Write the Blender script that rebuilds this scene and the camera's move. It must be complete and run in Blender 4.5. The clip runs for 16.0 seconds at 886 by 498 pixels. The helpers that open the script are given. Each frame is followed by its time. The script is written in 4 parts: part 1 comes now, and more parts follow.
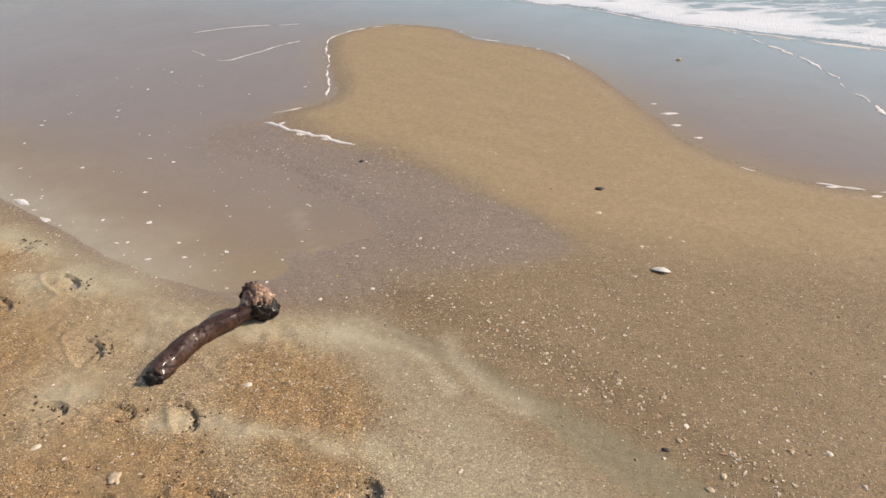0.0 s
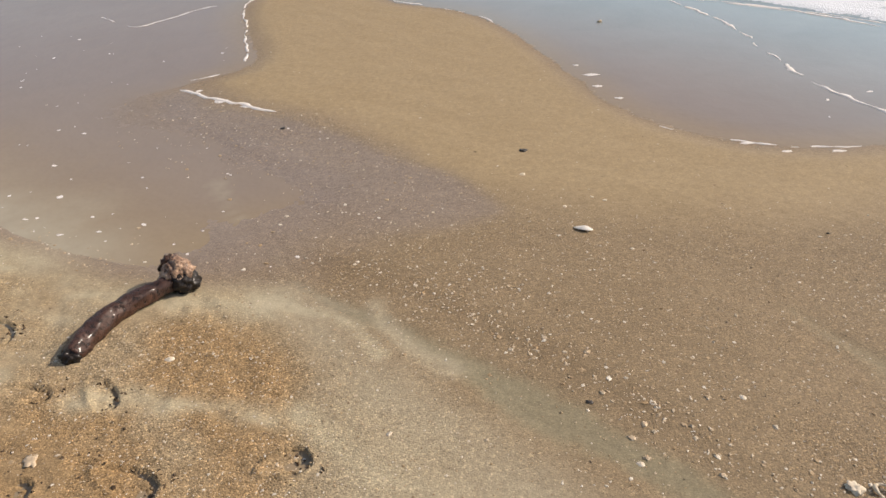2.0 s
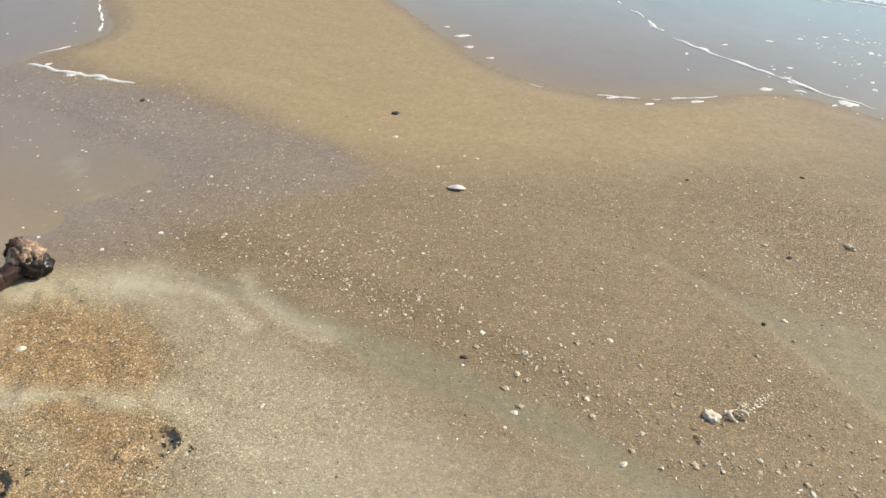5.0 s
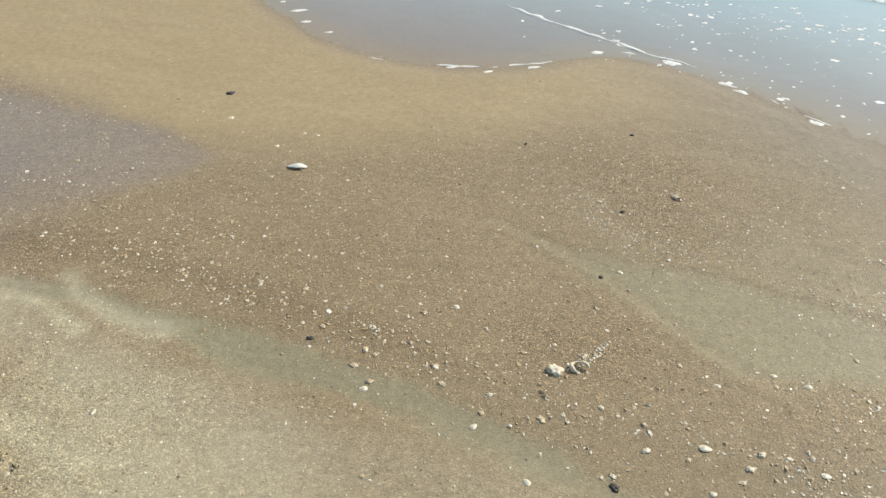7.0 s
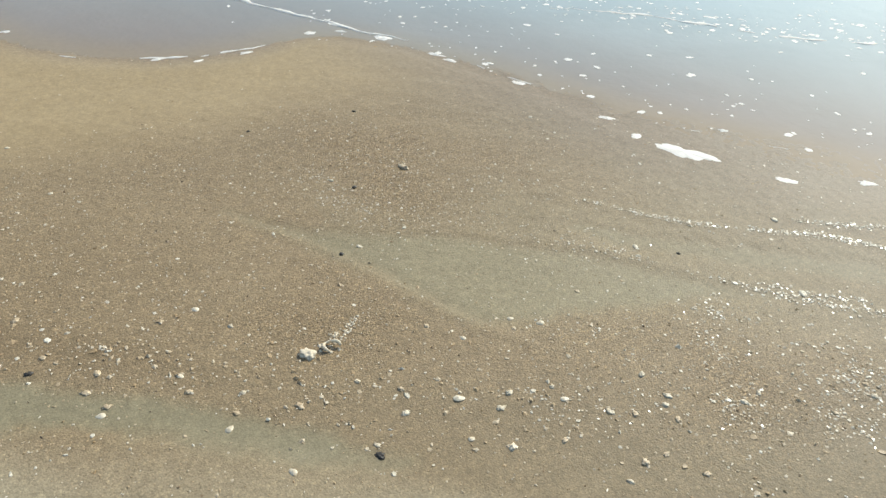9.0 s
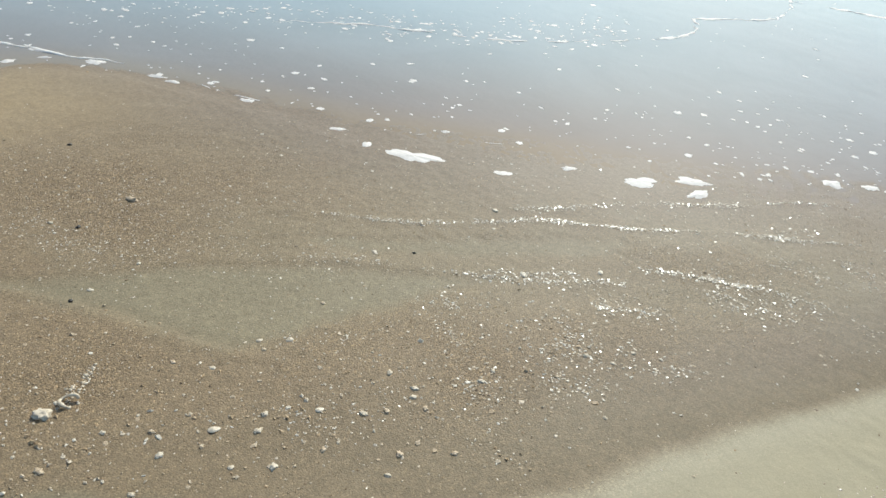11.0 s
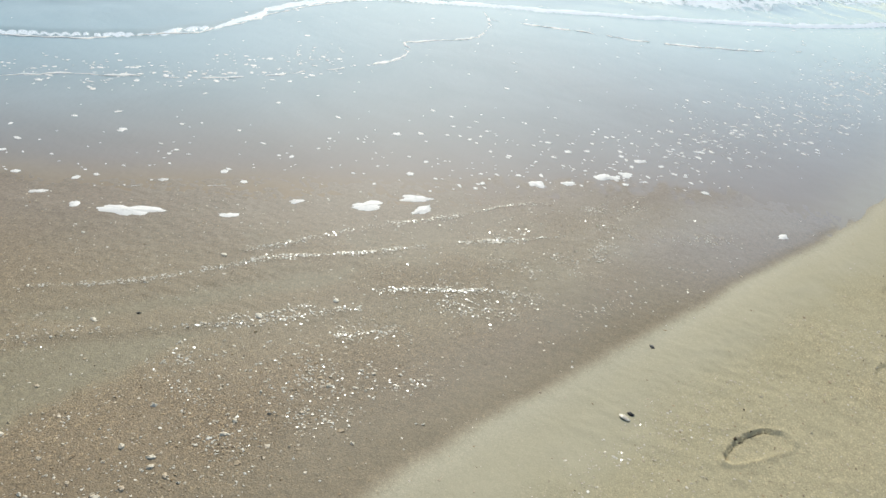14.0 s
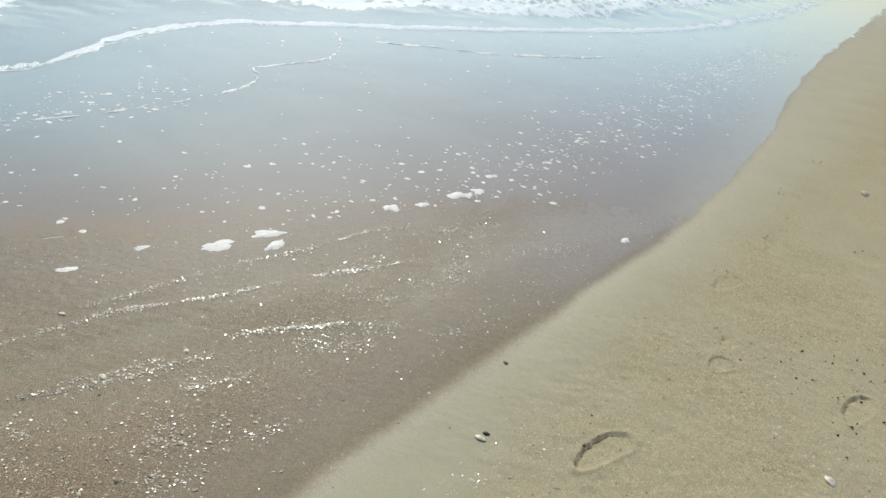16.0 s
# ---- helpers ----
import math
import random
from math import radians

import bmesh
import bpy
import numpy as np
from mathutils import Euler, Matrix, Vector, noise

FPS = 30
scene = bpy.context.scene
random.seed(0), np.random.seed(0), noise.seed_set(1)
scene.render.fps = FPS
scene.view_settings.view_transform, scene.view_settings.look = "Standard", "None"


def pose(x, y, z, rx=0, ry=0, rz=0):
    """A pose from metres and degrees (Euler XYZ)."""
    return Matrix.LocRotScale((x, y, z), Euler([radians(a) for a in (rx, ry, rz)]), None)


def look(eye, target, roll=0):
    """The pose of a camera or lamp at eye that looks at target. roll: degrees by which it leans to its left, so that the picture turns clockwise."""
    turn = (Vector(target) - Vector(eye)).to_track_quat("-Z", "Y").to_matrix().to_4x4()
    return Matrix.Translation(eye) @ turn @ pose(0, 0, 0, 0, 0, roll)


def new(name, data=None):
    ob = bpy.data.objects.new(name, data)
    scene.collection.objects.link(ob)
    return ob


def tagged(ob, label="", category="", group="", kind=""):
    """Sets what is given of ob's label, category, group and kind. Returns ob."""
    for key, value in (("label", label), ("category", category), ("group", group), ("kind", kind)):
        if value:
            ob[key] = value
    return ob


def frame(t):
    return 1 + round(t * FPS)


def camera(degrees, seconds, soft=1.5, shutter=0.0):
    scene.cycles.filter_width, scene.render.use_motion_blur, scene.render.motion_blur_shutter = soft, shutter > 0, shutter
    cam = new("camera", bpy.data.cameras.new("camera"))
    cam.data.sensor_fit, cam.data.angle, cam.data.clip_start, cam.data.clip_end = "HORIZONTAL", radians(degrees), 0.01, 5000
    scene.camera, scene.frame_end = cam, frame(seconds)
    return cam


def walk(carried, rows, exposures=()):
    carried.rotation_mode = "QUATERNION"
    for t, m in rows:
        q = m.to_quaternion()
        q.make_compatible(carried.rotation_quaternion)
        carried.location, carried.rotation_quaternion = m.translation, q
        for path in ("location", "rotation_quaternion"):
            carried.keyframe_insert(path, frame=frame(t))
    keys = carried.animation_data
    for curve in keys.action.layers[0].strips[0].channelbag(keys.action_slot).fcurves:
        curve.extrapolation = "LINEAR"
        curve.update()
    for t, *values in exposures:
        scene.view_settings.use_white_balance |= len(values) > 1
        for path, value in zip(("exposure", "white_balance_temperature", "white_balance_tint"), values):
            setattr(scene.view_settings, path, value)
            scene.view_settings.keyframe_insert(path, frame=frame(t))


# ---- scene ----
cam = camera(60.4, 16.0, soft=1.5)
PATH = [
    (0, (0.762, -0.29, 1.524), (0.428, 1.433, 0.564), -2.8),
    (0.5, (0.77, -0.295, 1.52), (0.478, 1.424, 0.541), -2.7),
    (1, (0.78, -0.291, 1.513), (0.529, 1.424, 0.514), -2.5),
    (1.5, (0.787, -0.287, 1.504), (0.581, 1.423, 0.487), -2.2),
    (2, (0.792, -0.284, 1.504), (0.633, 1.418, 0.466), -1.9),
    (2.5, (0.806, -0.279, 1.496), (0.69, 1.416, 0.441), -1.7),
    (3, (0.815, -0.275, 1.49), (0.745, 1.412, 0.418), -1.3),
    (3.5, (0.812, -0.272, 1.481), (0.801, 1.409, 0.396), -0.6),
    (4, (0.827, -0.271, 1.469), (0.862, 1.402, 0.374), -0.3),
    (6.3, (0.936, -0.279, 1.454), (1.219, 1.341, 0.316), 0.6),
    (6.5, (0.943, -0.267, 1.445), (1.269, 1.339, 0.299), 1.1),
    (7, (0.971, -0.268, 1.433), (1.404, 1.309, 0.282), 1.4),
    (7.5, (0.994, -0.267, 1.424), (1.561, 1.263, 0.268), 1.9),
    (8, (1.001, -0.266, 1.422), (1.722, 1.194, 0.261), 3.2),
    (8.5, (1.014, -0.271, 1.412), (1.88, 1.11, 0.254), 4.2),
    (9, (1.029, -0.284, 1.409), (2.026, 1.013, 0.259), 5.1),
    (9.2, (1.028, -0.288, 1.413), (2.079, 0.97, 0.267), 5.6),
    (11.3, (1.055, -0.387, 1.513), (2.537, 0.425, 0.443), 9.8),
    (11.5, (1.055, -0.4, 1.525), (2.57, 0.362, 0.465), 10.2),
    (12, (1.065, -0.446, 1.557), (2.645, 0.202, 0.517), 10.7),
    (12.5, (1.072, -0.455, 1.563), (2.707, 0.089, 0.547), 11.1),
    (13, (1.078, -0.455, 1.561), (2.75, 0.017, 0.569), 11.1),
    (13.5, (1.08, -0.459, 1.559), (2.782, -0.044, 0.594), 10.8),
    (14, (1.094, -0.487, 1.567), (2.817, -0.115, 0.623), 10.3),
    (14.5, (1.108, -0.521, 1.597), (2.848, -0.202, 0.665), 9.8),
    (15, (1.12, -0.546, 1.648), (2.874, -0.303, 0.718), 9.8),
    (15.5, (1.117, -0.566, 1.687), (2.891, -0.416, 0.775), 9.9),
    (16, (1.124, -0.587, 1.686), (2.919, -0.51, 0.808), 9.9),
]
walk(cam, [(t, look(eye, target, roll)) for t, eye, target, roll in PATH],
     exposures=[(0.0, 0.13, 7050, 15), (1.5, 0.11, 7050, 15), (2.5, 0.15, 7050, 14), (4.0, 0.36, 6750, 9), (7.0, 0.36, 6350, 1), (9.0, 0.32, 6200, 0), (11.5, 0.10, 6050, 2), (13.5, 0.07, 6050, 2), (15.5, 0.05, 6020, 2), (16.0, -0.09, 6020, 2)])

# ---------------------------------------------------------------- light
SUN_AZ, SUN_EL = 73.0, 38.5            # degrees from +y towards +x, degrees above the horizon
world = bpy.data.worlds.new("sky")
scene.world = world
world.use_nodes = True
wn = world.node_tree.nodes
sky = wn.new("ShaderNodeTexSky")
sky.sky_type, sky.sun_disc = "NISHITA", False
sky.sun_elevation, sky.sun_rotation = radians(SUN_EL), radians(SUN_AZ)
sky.dust_density, sky.air_density, sky.ozone_density = 1.6, 1.0, 1.0
world.node_tree.links.new(sky.outputs[0], wn["Background"].inputs[0])
wn["Background"].inputs[1].default_value = 0.135
sun_data = bpy.data.lights.new("sun", "SUN")
sun_data.energy, sun_data.angle, sun_data.color = 3.0, radians(0.53), (1.0, 0.93, 0.82)
sun = new("sun", sun_data)
towards = Vector((math.sin(radians(SUN_AZ)) * math.cos(radians(SUN_EL)), math.cos(radians(SUN_AZ)) * math.cos(radians(SUN_EL)), math.sin(radians(SUN_EL))))
sun.matrix_world = look(towards * 30, (0, 0, 0))
scene.view_settings.exposure = 0.0

# ---------------------------------------------------------------- materials
def material(name):
    m = bpy.data.materials.new(name)
    m.use_nodes = True
    return m, m.node_tree, m.node_tree.nodes["Principled BSDF"]


def maths(tree, op, a, b=None, clamp=False):
    n = tree.nodes.new("ShaderNodeMath")
    n.operation, n.use_clamp = op, clamp
    for i, v in enumerate((a, b)):
        if v is None:
            continue
        if isinstance(v, (int, float)):
            n.inputs[i].default_value = v
        else:
            tree.links.new(v, n.inputs[i])
    return n.outputs[0]


def mix(tree, fac, a, b, blend="MIX"):
    n = tree.nodes.new("ShaderNodeMix")
    n.data_type, n.blend_type = "RGBA", blend
    for sock, v in ((n.inputs[0], fac), (n.inputs[6], a), (n.inputs[7], b)):
        if isinstance(v, (int, float)):
            sock.default_value = v
        elif isinstance(v, tuple):
            sock.default_value = (*v, 1)
        else:
            tree.links.new(v, sock)
    return n.outputs[2]


def ramp(tree, value, stops):
    n = tree.nodes.new("ShaderNodeValToRGB")
    e = n.color_ramp.elements
    while len(e) < len(stops):
        e.new(0.5)
    for el, (p, c) in zip(e, stops):
        el.position = p
        el.color = (*c, 1) if isinstance(c, tuple) else (c, c, c, 1)
    tree.links.new(value, n.inputs[0])
    return n.outputs[0]


def coords(tree):
    return tree.nodes.new("ShaderNodeTexCoord").outputs["Object"]


def noise_tex(tree, vec, scale, detail=3.0, rough=0.55, distort=0.0):
    n = tree.nodes.new("ShaderNodeTexNoise")
    n.inputs["Scale"].default_value, n.inputs["Detail"].default_value = scale, detail
    n.inputs["Roughness"].default_value, n.inputs["Distortion"].default_value = rough, distort
    tree.links.new(vec, n.inputs["Vector"])
    return n.outputs["Fac"]


def cells(tree, vec, scale, feature="F1", out="Distance"):
    n = tree.nodes.new("ShaderNodeTexVoronoi")
    n.feature = feature
    n.inputs["Scale"].default_value = scale
    tree.links.new(vec, n.inputs["Vector"])
    return n.outputs[out]


def bump(tree, height, strength, distance, normal=None):
    n = tree.nodes.new("ShaderNodeBump")
    n.inputs["Strength"].default_value, n.inputs["Distance"].default_value = strength, distance
    tree.links.new(height, n.inputs["Height"])
    if normal is not None:
        tree.links.new(normal, n.inputs["Normal"])
    return n.outputs[0]


def attribute(tree, name):
    n = tree.nodes.new("ShaderNodeAttribute")
    n.attribute_name = name
    return n.outputs["Fac"]


MUD_A, MUD_B = (0.25, 0.190, 0.140), (0.32, 0.255, 0.200)


def sand_material():
    m, t, b = material("beach_sand")
    v = coords(t)
    dry, pale, gold, green, wet, grit, film, mud_sky = (attribute(t, n) for n in ("dry", "pale", "gold", "green", "wet", "grit", "film", "mud_sky"))
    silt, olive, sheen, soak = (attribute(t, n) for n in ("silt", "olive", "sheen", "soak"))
    stain = noise_tex(t, v, 2.2, 4, 0.6)
    patch = noise_tex(t, v, 14, 4, 0.65)
    fine = noise_tex(t, v, 160, 2, 0.6)
    brown = mix(t, stain, (0.258, 0.189, 0.110), (0.342, 0.257, 0.155))
    c = mix(t, gold, brown, mix(t, stain, (0.368, 0.266, 0.142), (0.42, 0.312, 0.176)))
    c = mix(t, green, c, mix(t, patch, (0.262, 0.226, 0.136), (0.338, 0.294, 0.184)))
    # muddy colour, which on the bar also holds the grey of the sky
    c = mix(t, maths(t, "MULTIPLY", mud_sky, 0.9), c, mix(t, stain, MUD_A, MUD_B))
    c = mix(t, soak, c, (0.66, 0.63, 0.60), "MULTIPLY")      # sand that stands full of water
    c = mix(t, dry, c, mix(t, patch, (0.318, 0.212, 0.108), (0.405, 0.290, 0.163)))
    c = mix(t, pale, c, mix(t, patch, (0.355, 0.288, 0.188), (0.435, 0.368, 0.252)))
    c = mix(t, olive, c, mix(t, stain, (0.425, 0.356, 0.215), (0.488, 0.415, 0.262)))
    c = mix(t, silt, c, mix(t, stain, (0.452, 0.388, 0.256), (0.520, 0.450, 0.308)))
    # grains of many tints, fine and coarse; the brightest cells also paint wet glints
    amount = maths(t, "ADD", maths(t, "MULTIPLY", grit, 0.78), 0.05)
    for size, stops in ((260, [(0.0, (0.58, 0.53, 0.48)), (0.30, (0.84, 0.81, 0.78)), (0.6, (1.0, 0.97, 0.93)), (0.86, (1.2, 1.12, 1.0)), (1.0, (1.6, 1.52, 1.40))]),
                        (200, [(0.0, (0.42, 0.38, 0.34)), (0.14, (0.90, 0.88, 0.86)), (0.84, (1.0, 0.99, 0.97)), (0.90, (1.45, 1.40, 1.3)), (1.0, (2.0, 1.92, 1.8))])):
        n = t.nodes.new("ShaderNodeTexVoronoi")
        n.inputs["Scale"].default_value = size
        t.links.new(v, n.inputs["Vector"])
        sep = t.nodes.new("ShaderNodeSeparateColor")
        t.links.new(n.outputs["Color"], sep.inputs[0])
        c = mix(t, amount, c, ramp(t, sep.outputs[0], stops), "MULTIPLY")
    c = mix(t, maths(t, "SUBTRACT", 0.5, maths(t, "MULTIPLY", maths(t, "MAXIMUM", silt, olive), 0.43)), c, ramp(t, fine, [(0.25, 0.72), (0.75, 1.28)]), "MULTIPLY")
    c = mix(t, maths(t, "SUBTRACT", 0.7, maths(t, "MULTIPLY", maths(t, "MAXIMUM", silt, olive), 0.62)), c, ramp(t, noise_tex(t, v, 45, 4, 0.7), [(0.25, 0.74), (0.75, 1.24)]), "MULTIPLY")
    t.links.new(c, b.inputs["Base Color"])
    t.links.new(maths(t, "SUBTRACT", 0.9, maths(t, "MULTIPLY", wet, 0.35)), b.inputs["Roughness"])
    t.links.new(maths(t, "ADD", maths(t, "MULTIPLY", wet, 0.09), 0.05), b.inputs["Specular IOR Level"])
    # a skin of water, broken by the grains
    t.links.new(maths(t, "ADD", maths(t, "ADD", maths(t, "MULTIPLY", wet, 0.03), maths(t, "MULTIPLY", film, 0.08)), sheen, True), b.inputs["Coat Weight"])
    t.links.new(maths(t, "SUBTRACT", 0.24, maths(t, "MULTIPLY", sheen, 0.16)), b.inputs["Coat Roughness"])
    b.inputs["Coat IOR"].default_value = 1.33
    h = maths(t, "ADD", maths(t, "MULTIPLY", n.outputs["Distance"], -0.6), maths(t, "MULTIPLY", fine, 0.7))
    nb = bump(t, noise_tex(t, v, 35, 4, 0.6), 0.35, 0.004)
    n2 = t.nodes.new("ShaderNodeBump")
    n2.inputs["Distance"].default_value = 0.0035
    t.links.new(maths(t, "ADD", maths(t, "MULTIPLY", grit, 0.75), 0.12), n2.inputs["Strength"])
    t.links.new(h, n2.inputs["Height"])
    t.links.new(nb, n2.inputs["Normal"])
    t.links.new(n2.outputs[0], b.inputs["Normal"])
    skin = t.nodes.new("ShaderNodeBump")
    skin.inputs["Distance"].default_value = 0.006
    t.links.new(maths(t, "SUBTRACT", 1.0, maths(t, "MULTIPLY", maths(t, "MAXIMUM", maths(t, "MULTIPLY", film, 0.6), maths(t, "MULTIPLY", sheen, 1.9)), 1.0), True), skin.inputs["Strength"])
    t.links.new(noise_tex(t, v, 75, 3, 0.6), skin.inputs["Height"])
    t.links.new(skin.outputs[0], b.inputs["Coat Normal"])
    return m


def water_material():
    m, t, b = material("shallow_water")
    v = coords(t)
    thin, dull, sea, foam, milky = (attribute(t, n) for n in ("thin", "dull", "sea", "foam", "milky"))
    swirl = noise_tex(t, v, 1.1, 4, 0.6, 0.6)
    col = mix(t, swirl, MUD_A, MUD_B)
    col = mix(t, thin, col, mix(t, noise_tex(t, v, 30, 3), (0.285, 0.205, 0.118), (0.35, 0.258, 0.152)))
    col = mix(t, sea, col, mix(t, swirl, (0.27, 0.36, 0.36), (0.42, 0.50, 0.49)))
    col = mix(t, milky, col, mix(t, noise_tex(t, v, 9, 4, 0.65), (0.36, 0.295, 0.195), (0.47, 0.405, 0.285)))
    # lacy foam carried by the broken wave
    drawn = t.nodes.new("ShaderNodeMapping")                # drawn out along the shore
    drawn.inputs["Rotation"].default_value = (0, 0, radians(36))
    drawn.inputs["Scale"].default_value = (0.38, 1.0, 1.0)
    t.links.new(v, drawn.inputs[0])
    d = drawn.outputs[0]
    lace = maths(t, "ADD", maths(t, "MULTIPLY", cells(t, d, 5.0, "DISTANCE_TO_EDGE"), 0.7), maths(t, "MULTIPLY", noise_tex(t, d, 7, 6, 0.75, 1.2), 0.85))
    mask = maths(t, "MULTIPLY", maths(t, "SUBTRACT", foam, lace), 5.0, True)
    col = mix(t, mask, col, (0.82, 0.83, 0.82))
    t.links.new(col, b.inputs["Base Color"])
    t.links.new(maths(t, "ADD", maths(t, "ADD", maths(t, "MULTIPLY", mask, 0.5), 0.10), maths(t, "MULTIPLY", dull, 0.36)), b.inputs["Roughness"])
    b.inputs["IOR"].default_value = 1.33
    nm = bump(t, noise_tex(t, v, 7, 3, 0.6), 0.12, 0.02)
    nm = bump(t, noise_tex(t, v, 45, 3, 0.6), 0.12, 0.004, nm)
    nm = bump(t, maths(t, "MULTIPLY", mask, cells(t, v, 60)), 0.4, 0.012, nm)
    t.links.new(nm, b.inputs["Normal"])
    return m


def foam_material():
    m, t, b = material("sea_foam")
    v = coords(t)
    c = mix(t, noise_tex(t, v, 40, 3), (0.74, 0.67, 0.585), (0.90, 0.82, 0.73))
    t.links.new(c, b.inputs["Base Color"])
    b.inputs["Roughness"].default_value = 0.6
    b.inputs["Subsurface Weight"].default_value = 0.2
    b.inputs["Subsurface Radius"].default_value = (1, 1, 1)
    b.inputs["Subsurface Scale"].default_value = 0.01
    t.links.new(bump(t, cells(t, v, 160), 0.3, 0.003), b.inputs["Normal"])
    return m


def chip_material(name, lift, rough):
    """Shell chips and coarse grains, each with its own tint."""
    m, t, b = material(name)
    g = maths(t, "ADD", maths(t, "MULTIPLY", t.nodes.new("ShaderNodeNewGeometry").outputs["Random Per Island"], 1 - lift), lift)
    c = ramp(t, g, [(0.0, (0.10, 0.075, 0.055)), (0.14, (0.26, 0.17, 0.09)), (0.34, (0.42, 0.28, 0.14)), (0.55, (0.48, 0.35, 0.21)), (0.78, (0.60, 0.48, 0.33)), (0.92, (0.72, 0.62, 0.47)), (1.0, (0.80, 0.71, 0.57))])
    v = coords(t)
    c = mix(t, 0.5, c, ramp(t, noise_tex(t, v, 300, 2), [(0.3, 0.75), (0.7, 1.2)]), "MULTIPLY")
    t.links.new(c, b.inputs["Base Color"])
    b.inputs["Roughness"].default_value = rough
    b.inputs["IOR"].default_value = 1.42
    return m


def shell_material(name, light, dark, scale=60.0, rough=0.4):
    m, t, b = material(name)
    v = coords(t)
    rnd = t.nodes.new("ShaderNodeObjectInfo").outputs["Random"]
    c = mix(t, ramp(t, noise_tex(t, v, scale, 4, 0.65), [(0.3, 0.0), (0.7, 1.0)]), dark, light)
    c = mix(t, 0.6, c, ramp(t, rnd, [(0.0, (0.75, 0.70, 0.62)), (1.0, (1.1, 1.08, 1.05))]), "MULTIPLY")
    t.links.new(c, b.inputs["Base Color"])
    b.inputs["Roughness"].default_value = rough
    t.links.new(bump(t, noise_tex(t, v, scale * 3, 3), 0.4, 0.002), b.inputs["Normal"])
    return m


def wood_material(name, light, dark, pits):
    m, t, b = material(name)
    v = coords(t)
    st = t.nodes.new("ShaderNodeMapping")
    st.inputs["Scale"].default_value = (1, 1, 1)
    t.links.new(v, st.inputs[0])
    g = noise_tex(t, st.outputs[0], 22, 5, 0.7, 0.5)
    c = mix(t, ramp(t, g, [(0.32, 0.0), (0.68, 1.0)]), dark, light)
    pit = ramp(t, noise_tex(t, v, 75, 4, 0.7), [(0.38, 1.0), (0.47, 0.0)])
    c = mix(t, maths(t, "MULTIPLY", pit, pits), c, (0.012, 0.008, 0.006))
    fibre = noise_tex(t, v, 130, 3, 0.6)
    c = mix(t, 0.5, c, ramp(t, fibre, [(0.3, 0.7), (0.7, 1.25)]), "MULTIPLY")
    t.links.new(c, b.inputs["Base Color"])
    b.inputs["Roughness"].default_value = 0.5
    b.inputs["Specular IOR Level"].default_value = 0.3
    b.inputs["Coat Weight"].default_value, b.inputs["Coat Roughness"].default_value = 0.22, 0.16
    h = maths(t, "SUBTRACT", maths(t, "ADD", g, maths(t, "MULTIPLY", fibre, 0.3)), pit)
    t.links.new(bump(t, h, 0.6, 0.006), b.inputs["Normal"])
    return m


# the grit's low lift admits dark chips, tiny shadows put into colour
SAND, WATER, FOAM, CHIP = sand_material(), water_material(), foam_material(), chip_material("shell_grit", 0.06, 0.55)
FLAKE = chip_material("shell_flakes", 0.30, 0.45)
# tint raised so that flakes read as glints; the dry grit shares it
GLINT = chip_material("glinting_flakes", 0.70, 0.24)
PALE_FLAKE = chip_material("pale_flakes", 0.36, 0.45)
WHITE_SHELL = shell_material("white_shell", (0.86, 0.76, 0.59), (0.64, 0.52, 0.37), 60, 0.4)
CLEAN_SHELL = shell_material("clean_white_shell", (0.93, 0.90, 0.83), (0.74, 0.68, 0.58), 40, 0.4)
TAN_SHELL = shell_material("tan_shell", (0.70, 0.56, 0.38), (0.48, 0.35, 0.22), 60, 0.5)
DARK_STONE = shell_material("dark_stone", (0.075, 0.06, 0.045), (0.025, 0.02, 0.016), 90, 0.5)
PALE_STONE = shell_material("pale_stone", (0.80, 0.69, 0.52), (0.56, 0.46, 0.33), 45, 0.5)
# dark colour carries the shade of small holes in the sand
HOLE_SHADE = shell_material("hole_shade", (0.17, 0.115, 0.065), (0.07, 0.045, 0.025), 120, 0.8)
BARK = wood_material("wet_brown_wood", (0.098, 0.046, 0.030), (0.030, 0.013, 0.009), 0.95)
HEARTWOOD = wood_material("broken_pale_wood", (0.62, 0.42, 0.28), (0.11, 0.052, 0.033), 0.5)
BLACK_WOOD = wood_material("black_wood", (0.022, 0.014, 0.010), (0.010, 0.007, 0.005), 0.5)

# ---------------------------------------------------------------- plan of the shore
def curve_points(points, closed=False, steps=8):
    """A smooth line through a few points of the plan."""
    p = np.array(points, float)
    n = len(p)
    out = []
    for i in range(n if closed else n - 1):
        a, b, c, d = (p[(i + k) % n] if closed else p[min(max(i + k, 0), n - 1)] for k in (-1, 0, 1, 2))
        for s in range(steps):
            u = s / steps
            out.append(0.5 * (2 * b + (c - a) * u + (2 * a - 5 * b + 4 * c - d) * u * u + (3 * b - a - 3 * c + d) * u ** 3))
    if not closed:
        out.append(p[-1])
    return np.array(out)


